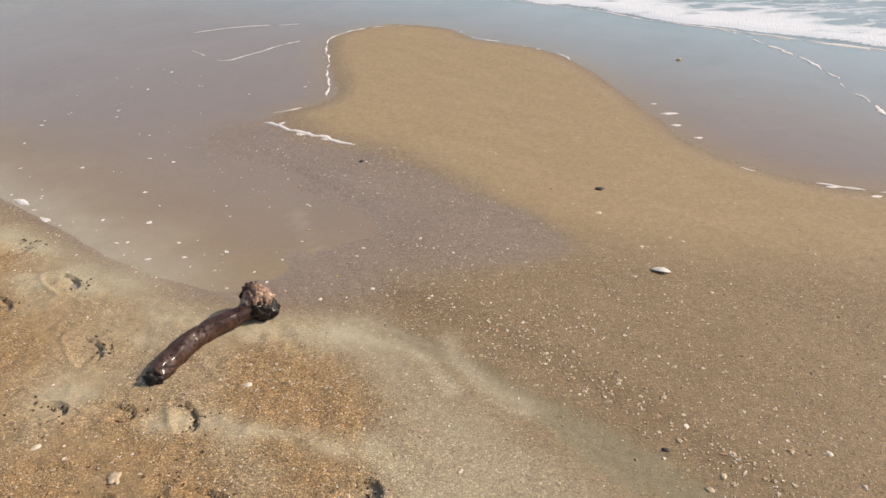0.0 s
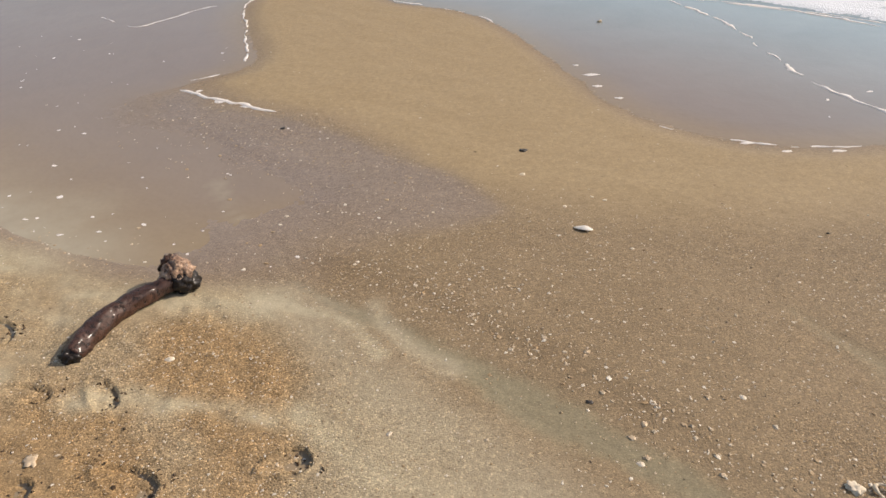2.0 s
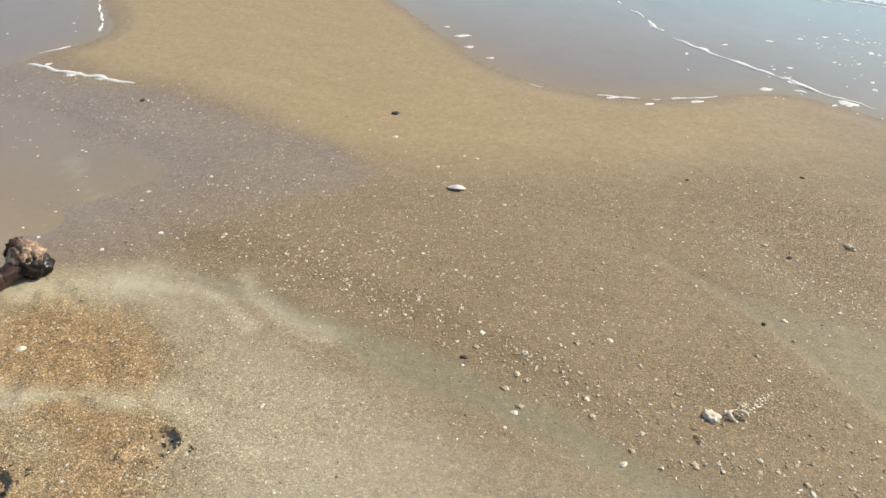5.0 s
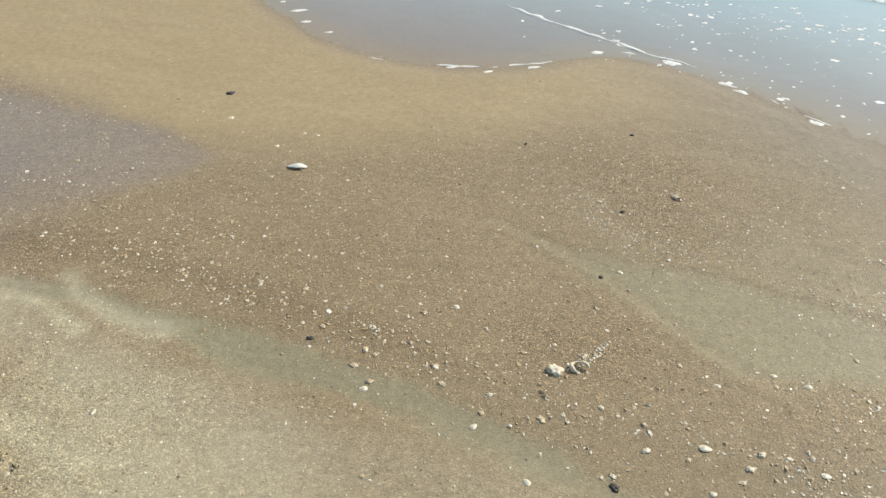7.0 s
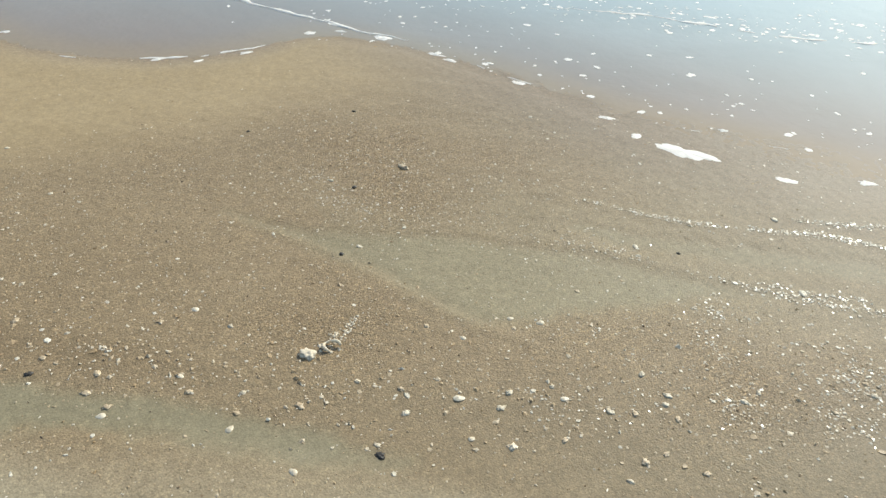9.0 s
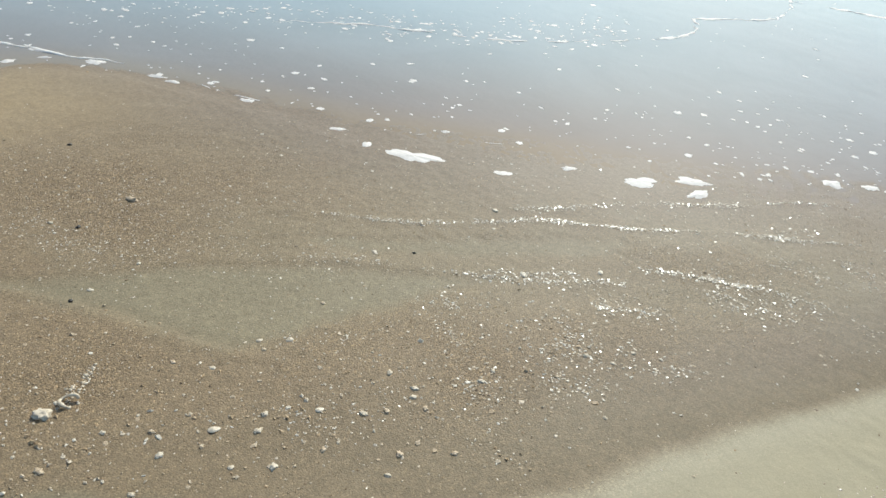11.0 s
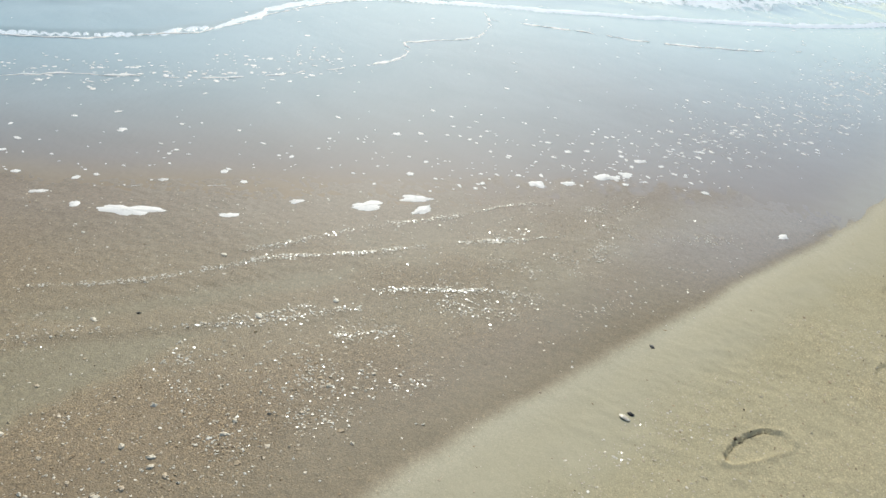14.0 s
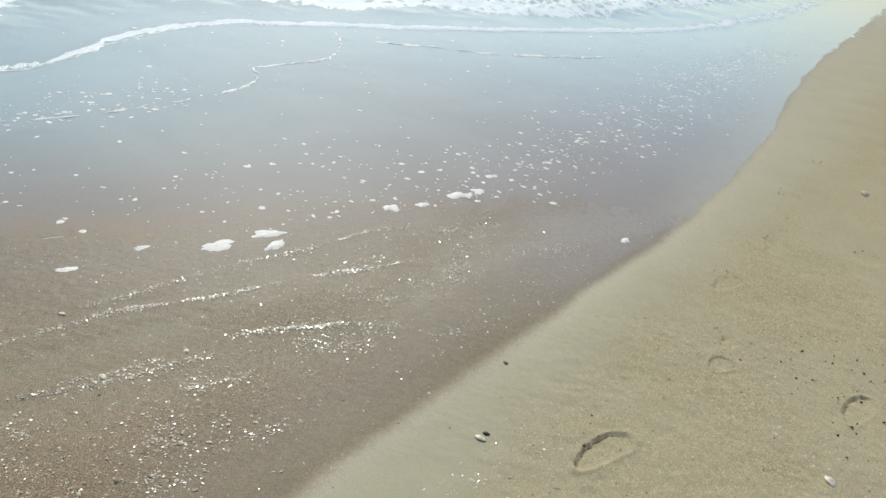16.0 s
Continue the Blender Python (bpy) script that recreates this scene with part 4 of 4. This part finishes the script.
def chips(name, x, y, size, mat, label, seed, flat=0.45, tilt=25):
    """Many small angular chips lying on the sand, in one mesh."""
    r = np.random.RandomState(seed)
    n = len(x)
    v = OCTA[None] * (1 + 0.7 * (r.rand(n, 6, 3) - 0.5)) + 0.35 * (r.rand(n, 6, 3) - 0.5)
    v = v * np.stack([size, size * (0.5 + 0.5 * r.rand(n)), size * flat * (0.5 + r.rand(n))], -1)[:, None, :] * 0.5
    a, b = r.rand(n) * 2 * np.pi, np.radians(tilt) * r.randn(n)
    cb, sb = np.cos(b)[:, None], np.sin(b)[:, None]
    v = np.stack([v[..., 0] * cb + v[..., 2] * sb, v[..., 1], v[..., 2] * cb - v[..., 0] * sb], -1)
    ca, sa = np.cos(a)[:, None], np.sin(a)[:, None]
    v = np.stack([v[..., 0] * ca - v[..., 1] * sa, v[..., 0] * sa + v[..., 1] * ca, v[..., 2]], -1)
    v += np.stack([x, y, ground_many(x, y) + 0.10 * size * flat + 0.0007], -1)[:, None, :]
    faces = (OCTA_FACES[None] + 6 * np.arange(n)[:, None, None]).reshape(-1, 3)
    return tagged(raw_mesh(name, v.reshape(-1, 3), faces, mat, soft=False), label, "shell grit", kind="stuff")


rs = np.random.RandomState(11)
many = 500000
px = rs.uniform(-2.4, 6.0, many)
py = rs.uniform(-2.6, 4.6, many)
_, kd, bk, br, cr = beach(px, py)
reach = np.hypot(px - 1.0, py + 0.3)
dens = ((br > 0.0) | (bk > -0.02) | ((px < 0.9) & (py < 3.6) & (br > -0.6))) * kd["grit"] ** 1.2 * np.clip(2.2 / np.maximum(reach, 1.2), 0, 1) ** 1.3 * (1 - 0.75 * kd["mud_sky"])
bare = smooth(0.0, 0.3, br) * smooth(-0.05, -0.3, bk) * smooth(3.0, 2.2, px)
keep = rs.rand(many) < dens * (0.55 + 0.25 * bare) * (1 - 0.28 * smooth(1.2, 2.0, px))
bare = bare[keep]
cx, cy, cr_ = px[keep], py[keep], reach[keep]
pick = rs.rand(len(cx)) < 0.20 + 0.03 * bare - 0.12 * smooth(2.0, 2.8, cx)
cs = (0.0026 + 0.0026 * rs.rand(len(cx)) + 0.006 * rs.rand(len(cx)) ** 9) * (1 + 0.05 * bare)
chips("shell_grit", cx[~pick], cy[~pick], cs[~pick] * (1 + 0.12 * cr_[~pick]), CHIP, "coarse golden and white shell grit scattered on the beach", 5, 0.28, 12)
plates("pale_grit", cx[pick], cy[pick], (1.2 * cs[pick] + 0.0006) * (1 + 0.10 * cr_[pick]), PALE_FLAKE, "pale flat shell grit scattered on the wet beach", 25, 0.10, 7)

# larger chips, thick along the runnels and the step, thin elsewhere
many = 60000
px, py = rs.uniform(-2.4, 6.2, many), rs.uniform(-2.6, 4.8, many)
_, kd, bk, br, cr = beach(px, py)
band = 1.6 * np.exp(-(distance(px, py, PEBBLES) / 0.07) ** 2) + 0.35 * np.exp(-(distance(px, py, PEBBLES) / 0.2) ** 2) + 1.1 * np.exp(-(distance(px, py, curve_points([(1.2, 1.2), (1.7, 0.85), (2.3, 0.5), (2.7, 0.25)])) / 0.22) ** 2)
lag = np.exp(-(distance(px, py, curve_points([(-0.9, 3.6), (0.0, 2.9), (0.4, 2.3), (0.45, 1.85)])) / 0.35) ** 2)
rim = np.exp(-((bk + 0.02) / 0.12) ** 2) * (px < -0.2)
keep = rs.rand(many) < (0.012 + 0.22 * band + 0.36 * lag + 0.34 * rim + (0.035 + 0.03 * smooth(0.6, 1.0, px) * smooth(2.3, 1.7, px)) * kd["grit"]) * (1 - 0.75 * kd["gold"]) * (1 - 0.6 * smooth(0, 0.2, cr) * (px > 1.5)) * ((br > 0.0) | (bk > -0.1) | ((px < 0.9) & (py < 3.8) & (br > -0.9)))
cx, cy = px[keep], py[keep]
cs = 0.0045 + 0.005 * rs.rand(len(cx)) + 0.016 * rs.rand(len(cx)) ** 6
plates("shell_chips", cx, cy, cs, FLAKE, "broken pale shell chips and small pebbles on wet sand", 6, 0.17, 7)

# worn pebbles and shell lumps, thickest on the shelf above the runnel
many = 16000
px, py = rs.uniform(0.1, 3.2, many), rs.uniform(-0.1, 2.3, many)
_, kd, bk, br, cr = beach(px, py)
shelf = np.exp(-((distance(px, py, PEBBLES)) / 0.05) ** 2) * smooth(0.2, 0.6, px) * smooth(1.7, 1.2, px)
spread_out = np.exp(-(distance(px, py, curve_points([(1.15, 1.25), (1.7, 0.85), (2.2, 0.5), (2.7, 0.15)])) / 0.26) ** 2)
keep = rs.rand(many) < (0.60 * shelf + 0.075 * spread_out + 0.003) * smooth(-0.02, -0.12, bk) * (1 - 0.7 * kd["green"])
cx, cy = px[keep], py[keep]
chips("pebble_scatter", cx, cy, 0.007 + 0.007 * rs.rand(len(cx)) + 0.010 * rs.rand(len(cx)) ** 4, FLAKE, "worn pale pebbles and shell lumps along the runnel", 31, 0.35, 14)

# pale chips in rows on the ripple crests, added as the water's sun glints
cx, cy = [], []
for row, line in enumerate(RIPPLES):
    n = int(640 * len(line) / 30)
    k = rs.randint(0, len(line) - 1, n)
    u = rs.rand(n)
    f = (k + u) / (len(line) - 1)
    x, y = line[k, 0] * (1 - u) + line[k + 1, 0] * u, line[k, 1] * (1 - u) + line[k + 1, 1] * u
    thick = smooth(-0.9, 0.5, rough2(x + 5 * row, y, 3.5, 2) + 0.5 * rough2(x, y + row, 17, 2)) * (0.25 + 0.75 * np.sin(np.pi * f))
    live = rs.rand(n) < thick
    off = (0.004 + 0.009 * smooth(-0.2, 0.6, rough2(x, y + 9, 4, 2))) * rs.randn(n)
    cx.append((x + 0.66 * off + 0.006 * rs.randn(n))[live])
    cy.append((y + 0.75 * off + 0.006 * rs.randn(n))[live])
cx, cy = np.concatenate(cx), np.concatenate(cy)
plates("ripple_chips", cx, cy, 0.004 + 0.010 * rs.rand(len(cx)) ** 1.6, GLINT, "pale glossy shell chips placed as sun glints along the ripples", 7, 0.13, 6.5)

# dark crumbs added in place of small shadowed holes, beside the footprints and in clusters
cx, cy = [], []
for fx, fy, turn, length, width, depth in PRINTS:
    n = 22 if fx < 1 else 5
    w = rs.uniform(-1.2, 1.6, n)
    cx.append(fx + 0.55 * length * np.cos(w) + 0.03 * rs.randn(n))
    cy.append(fy + 0.55 * width * np.sin(w) + 0.03 * rs.randn(n))
for fx, fy, n in ((4.0, -1.98, 9), (4.17, -2.18, 9), (4.15, -2.40, 16), (3.75, -2.2, 12), (4.3, -2.1, 8), (3.6, -1.8, 5), (3.45, -2.1, 6), (-1.0, 1.2, 30), (-0.3, 1.05, 30)):
    cx.append(fx + 0.10 * rs.randn(n))
    cy.append(fy + 0.08 * rs.randn(n))
cx, cy = np.concatenate(cx), np.concatenate(cy)
chips("sand_crumbs", cx, cy, 0.006 + 0.010 * rs.rand(len(cx)) ** 2, HOLE_SHADE, "dark sand crumbs standing in for shadowed holes by the footprints", 12, 0.7, 30)

# flakes strewn over the runnels, glossy and coloured pale to give sun glints
many = 60000
px, py = rs.uniform(1.9, 5.2, many), rs.uniform(-1.2, 2.0, many)
_, kd, bk, br, cr = beach(px, py)
clump = smooth(0.05, 0.5, rough2(px + 3, py, 6.0, 3))
thick = 0.0 * px
for spot, much in ((((3.53, -0.03), (3.61, -0.23)), 0.5), (((3.65, 0.0), (3.74, -0.30)), 0.4), (((3.94, -0.12), (3.98, -0.32)), 0.42), (((4.14, -0.38), (4.09, -0.47)), 0.5), (((4.28, -0.52), (4.42, -0.56)), 0.5),
                   (((4.65, -0.77), (4.74, -0.92), (4.95, -1.23)), 0.30), (((4.64, -0.48), (4.64, -0.62)), 0.45), (((4.75, -0.40), (4.97, -0.66)), 0.30), (((4.16, -0.07), (4.31, -0.14)), 0.4),
                   (((2.78, 0.27), (2.93, 0.25)), 0.22), (((2.69, 0.18), (2.77, 0.10)), 0.22), (((2.93, 0.04), (3.08, -0.09)), 0.30), (((2.90, 0.19), (2.98, 0.11)), 0.26), (((3.16, 0.26), (3.24, 0.11)), 0.45),
                   (((3.75, -0.46), (3.81, -0.58), (3.93, -0.68)), 0.22), (((3.57, 0.06), (3.65, -0.06)), 0.4), (((2.75, 0.62), (2.9, 0.4), (3.0, 0.2)), 0.19), (((2.25, 0.85), (2.45, 0.72), (2.6, 0.55)), 0.09),
                   (((2.1, 0.6), (2.35, 0.5), (2.5, 0.3)), 0.13), (((2.02, 1.9), (2.2, 1.62), (2.4, 1.36), (2.65, 1.03)), 0.20), (((2.3, 1.9), (2.5, 1.6), (2.8, 1.35)), 0.10)):
    thick += much * np.exp(-(distance(px, py, curve_points(spot)) / (0.05 if much > 0.21 else 0.11)) ** 2)
keep = rs.rand(many) < (0.012 + 0.022 * smooth(3.1, 3.6, px) + 5.0 * thick * (0.2 + 0.8 * clump)) * smooth(0.0, -0.15, bk) * smooth(-0.1, 0.2, br)
cx, cy = px[keep], py[keep]
plates("glinting_flakes", cx, cy, (0.006 + 0.008 * rs.rand(len(cx))) * (0.75 + 0.35 * smooth(2.2, 3.2, cx)), GLINT, "wet pale shell flakes glinting in the shallow runnels", 9, 0.12, 8.5)

# pale grit that the wind has left in patches on the firm beach
many = 30000
px, py = rs.uniform(2.4, 5.6, many), rs.uniform(-2.8, -0.2, many)
_, kd, bk, br, cr = beach(px, py)
patchy = smooth(0.02, 0.4, rough2(px * 0.8 + 4, py * 1.2, 2.6, 3) + 0.5 * np.exp(-((bk - 0.32) / 0.10) ** 2) * smooth(3.9, 3.3, px))
keep = rs.rand(many) < (0.03 + 0.75 * patchy) * smooth(0.12, 0.30, bk) * smooth(5.6, 3.6, px)
cx, cy = px[keep], py[keep]
plates("dry_grit", cx, cy, 0.0035 + 0.0035 * rs.rand(len(cx)) + 0.010 * rs.rand(len(cx)) ** 10, GLINT, "pale dry shell grit in patches on the firm beach", 41, 0.10, 7)

# flecks of foam on the wash
many = 70000
px, py = rs.uniform(2.4, 14, many), rs.uniform(-5.5, 4.5, many)
_, kd, bk, br, cr = beach(px, py)
d1 = distance(px, py, curve_points([(4.6, 0.2), (5.6, -0.5), (6.6, -1.1), (8.2, -1.96), (10.6, -3.0), (14, -4.8)]))
d2 = distance(px, py, curve_points([(3.1, 3.2), (3.6, 2.4), (4.1, 1.5), (4.6, 0.9), (5.6, 0.2)]))
d3 = distance(px, py, curve_points([(3.6, 3.7), (4.5, 3.0), (5.2, 2.3), (6.2, 1.8)]))
keep = (rs.rand(many) < 0.008 + 0.32 * np.exp(-(d1 / 0.38) ** 2) + 0.10 * np.exp(-(d2 / 0.4) ** 2) + 0.42 * np.exp(-(d3 / 0.25) ** 2)) & (br < 0.06) & (bk < -0.25)
cx, cy = px[keep], py[keep]
plates("foam_flecks", cx, cy, (0.010 + 0.026 * rs.rand(len(cx)) ** 3) * (1 + 0.10 * np.hypot(cx - 1, cy)), FOAM, "small white foam flecks drifting on shallow water", 8, 0.05, 0.6, "foam")


many = 9000
px, py = rs.uniform(-3.2, 0.9, many), rs.uniform(2.0, 5.2, many)
_, kd, bk, br, cr = beach(px, py)
keep = (rs.rand(many) < 0.014 + 0.05 * np.exp(-((bk + 0.12) / 0.15) ** 2)) & (br < -0.02) & (bk < -0.05)
cx, cy = px[keep], py[keep]
plates("foam_flecks", cx, cy, 0.010 + 0.026 * rs.rand(len(cx)) ** 3, FOAM, "small pale foam flecks on muddy shallow water", 18, 0.05, 0.6, "foam")


# ---------------------------------------------------------------- shells and stones
def clam(name, x, y, size, turn, mat, lean=18, label="", category="shell", group=""):
    """One valve of a clam, hollow side down, with growth ridges."""
    bm = bmesh.new()
    nu, nv = 22, 12
    grid = []
    for i in range(nv + 1):
        f = i / nv
        row = []
        for k in range(nu):
            w = 2 * math.pi * k / nu
            r = f * (1 + 0.10 * math.cos(w) - 0.06 * math.cos(3 * w))
            u, v = r * math.cos(w) * size / 2, r * math.sin(w) * size * 0.36
            z = size * 0.15 * (1 - f ** 2.2) * (1 + 0.15 * math.cos(w)) + size * 0.007 * math.sin(f * 34)
            row.append(bm.verts.new((u, v, z)))
        grid.append(row)
    for a, b in zip(grid, grid[1:]):
        for k in range(nu):
            bm.faces.new((a[k], b[k], b[(k + 1) % nu], a[(k + 1) % nu]))
    bmesh.ops.remove_doubles(bm, verts=bm.verts, dist=1e-6)
    bmesh.ops.recalc_face_normals(bm, faces=bm.faces)
    bmesh.ops.solidify(bm, geom=bm.faces[:], thickness=size * 0.04)
    ob = part(name, bm, mat, None)
    ob.matrix_world = pose(x, y, ground_at(x, y) + size * 0.02, lean, 0, turn)
    return tagged(ob, label, category, group)


def pebble(name, x, y, size, mat, seed, label, category, group="", flat=0.55):
    bm = lump((0, 0, 0), (size / 2, size / 2 * 0.75, size / 2 * flat), (0, 0, seed * 47 % 360), 3, 0.62, 11, seed * 1.7)
    ob = part(name, bm, mat, None)
    ob.location = (x, y, ground_at(x, y) + size * flat * 0.10)
    return tagged(ob, label, category, group)


def shell_ring(x, y, size, turn):
    """A worn shell broken through to a ring."""
    line = [Vector((math.cos(w) * size / 2, math.sin(w) * size * 0.36, 0.006 * math.sin(2 * w))) for w in np.linspace(0.3, 6.1, 30)]
    bm = tube(line, [size * (0.09 + 0.03 * math.sin(i * 0.5)) for i in range(30)], 12, 0.2, 4.0, 0.03)
    ob = part("broken_shell", bm, WHITE_SHELL, None)
    ob.matrix_world = pose(x, y, ground_at(x, y) + size * 0.12, 22, 8, turn)
    return tagged(ob, "worn white shell broken through to an open ring", "shell")


clam("clam_shell", 1.10, 2.335, 0.076, -14, CLEAN_SHELL, -20, "white weathered clam shell lying on brown wet sand")
pebble("pale_stone", 1.655, 1.068, 0.042, PALE_STONE, 3, "smooth pale grey stone beside a broken shell", "stone", flat=0.4)
shell_ring(1.722, 1.062, 0.046, -30)
pebble("round_stone", 1.465, 5.40, 0.030, TAN_SHELL, 4, "small round stone standing out of the shallow water", "stone", flat=0.8)
pebble("barnacle_stone", 2.41, 1.80, 0.036, TAN_SHELL, 6, "rough pale barnacled pebble on shelly wet sand", "stone", flat=0.4)
pebble("dark_stone", 2.48, 2.30, 0.017, DARK_STONE, 7, "small dark stone on wet brown sand", "stone", "dark stones")
pebble("dark_stone", 2.18, 1.76, 0.017, DARK_STONE, 8, "small dark stone on wet brown sand", "stone", "dark stones")
pebble("dark_stone", 1.95, 1.43, 0.017, DARK_STONE, 9, "small dark stone beside a shallow runnel", "stone", "dark stones")
pebble("dark_stone", 2.92, 0.90, 0.013, DARK_STONE, 10, "small dark stone in a shallow runnel", "stone", "dark stones")
pebble("dark_stone", 2.02, 2.32, 0.012, DARK_STONE, 11, "small dark stone on wet brown sand", "stone", "dark stones")
pebble("weed_scrap", 0.88, 3.08, 0.040, DARK_STONE, 12, "flat black scrap of seaweed on smooth wet sand", "seaweed", flat=0.2)
pebble("weed_scrap", -0.36, 3.35, 0.030, DARK_STONE, 13, "flat black scrap of seaweed in muddy water", "seaweed", flat=0.2)
pebble("weed_scrap", 1.65, 0.69, 0.024, DARK_STONE, 14, "dark brown scrap of seaweed beside the runnel", "seaweed", flat=0.3)
pebble("weed_scrap", 1.04, 1.35, 0.020, DARK_STONE, 15, "dark brown scrap of seaweed in the runnel", "seaweed", flat=0.3)
pebble("weed_scrap", 3.66, -0.80, 0.022, DARK_STONE, 16, "dark scrap of seaweed on pale firm sand", "seaweed", flat=0.3)
clam("broken_shell", 0.87, 2.82, 0.030, 30, WHITE_SHELL, 12, "small white shell fragment on smooth wet sand")
clam("broken_shell", 3.175, -0.735, 0.042, 60, WHITE_SHELL, 14, "white broken shell lying on pale firm sand")
pebble("dark_shell", 3.205, -0.752, 0.022, DARK_STONE, 17, "dark mussel fragment beside a white shell", "shell", flat=0.4)
clam("broken_shell", 3.31, -1.96, 0.055, 10, WHITE_SHELL, 10, "white broken shell lying on dry beach sand")
clam("broken_shell", 6.84, -3.42, 0.10, -20, TAN_SHELL, 20, "large brown and white shell on the dry beach")
clam("broken_shell", -0.235, 1.48, 0.032, 10, WHITE_SHELL, 8, "small white shell sliver on golden sand")
clam("broken_shell", -0.74, 1.13, 0.034, 60, WHITE_SHELL, 8, "small pinkish white shell on trampled sand")
pebble("flat_stone", -0.44, 1.05, 0.045, TAN_SHELL, 18, "flat tan stone half sunk in golden sand", "stone", flat=0.25)
for x, y, size in ((1.16, 2.61, 0.020), (1.21, 2.58, 0.022), (1.04, 2.52, 0.020), (0.98, 2.33, 0.018), (1.05, 1.57, 0.028), (1.27, 2.19, 0.018), (1.47, 1.39, 0.024), (2.13, 1.84, 0.022),
                   (2.82, 1.00, 0.026), (3.40, 0.87, 0.034), (2.28, 0.86, 0.026), (2.22, 0.92, 0.022), (2.38, 0.47, 0.030), (2.48, 0.92, 0.022), (1.56, 0.92, 0.032), (1.77, 0.77, 0.026),
                   (1.91, 0.74, 0.034), (1.39, 0.94, 0.026), (1.15, 1.13, 0.024), (1.35, 1.16, 0.022), (0.49, 1.20, 0.024), (2.14, 0.60, 0.026), (1.46, 0.75, 0.024), (1.66, 0.72, 0.022),
                   (3.10, 0.55, 0.036), (3.33, 0.36, 0.030), (2.05, 0.92, 0.02), (2.02, 1.44, 0.022), (1.64, 2.82, 0.018), (1.86, 0.62, 0.022), (2.6, 0.35, 0.022), (2.9, 0.1, 0.022)):
    if rs.rand() < 0.55:
        clam("shell_fragment", x, y, size * 0.95, rs.uniform(0, 360), WHITE_SHELL, rs.uniform(2, 9), "small pale shell fragment on wet shelly sand", "shell", "shell fragments")
    else:
        pebble("shell_fragment", x, y, size * 0.75, PALE_STONE if rs.rand() < 0.5 else TAN_SHELL, int(rs.randint(20, 90)), "small pale worn shell lump on wet shelly sand", "shell", "shell fragments", 0.22)
for x, y, size in ((1.14, 1.22, 0.026), (1.35, 1.10, 0.020), (1.72, 0.92, 0.018), (2.03, 0.69, 0.022), (2.38, 0.56, 0.024), (2.26, 0.47, 0.024),
                   (2.35, 0.45, 0.022), (2.21, 0.51, 0.026), (2.34, 0.40, 0.022), (1.93, 0.55, 0.026), (2.14, 0.65, 0.018), (2.20, 0.88, 0.018), (1.99, 1.01, 0.018), (1.89, 1.79, 0.018),
                   (1.18, 1.27, 0.024), (1.08, 1.39, 0.020), (1.46, 1.03, 0.020), (1.17, 1.15, 0.024), (2.17, 0.35, 0.026), (2.23, 0.34, 0.020), (2.10, 0.33, 0.020), (2.27, 0.25, 0.022), (2.54, 0.35, 0.024),
                   (2.72, 0.20, 0.022), (2.87, 0.18, 0.024), (1.98, 0.66, 0.026), (1.80, 0.84, 0.020), (2.05, 0.50, 0.022)):
    pebble("shell_fragment", x, y, size * 0.85, (PALE_STONE, TAN_SHELL, TAN_SHELL)[rs.randint(3)], int(rs.randint(20, 90)), "rounded pale shell lump on the pebbly edge of the runnel", "shell", "shell lumps by the runnel", 0.30)
for k in range(64):
    u = rs.rand() ** 1.6
    pebble("shell_fragment", 1.70 + 0.16 * u + 0.016 * rs.randn(), 1.07 + 0.07 * u + 0.016 * (1 - 0.6 * u) * rs.randn(), 0.004 + 0.007 * rs.rand() ** 2, WHITE_SHELL, 100 + k, "tiny white shell crumb heaped beside the broken shell", "shell", "shell crumbs", 0.4)
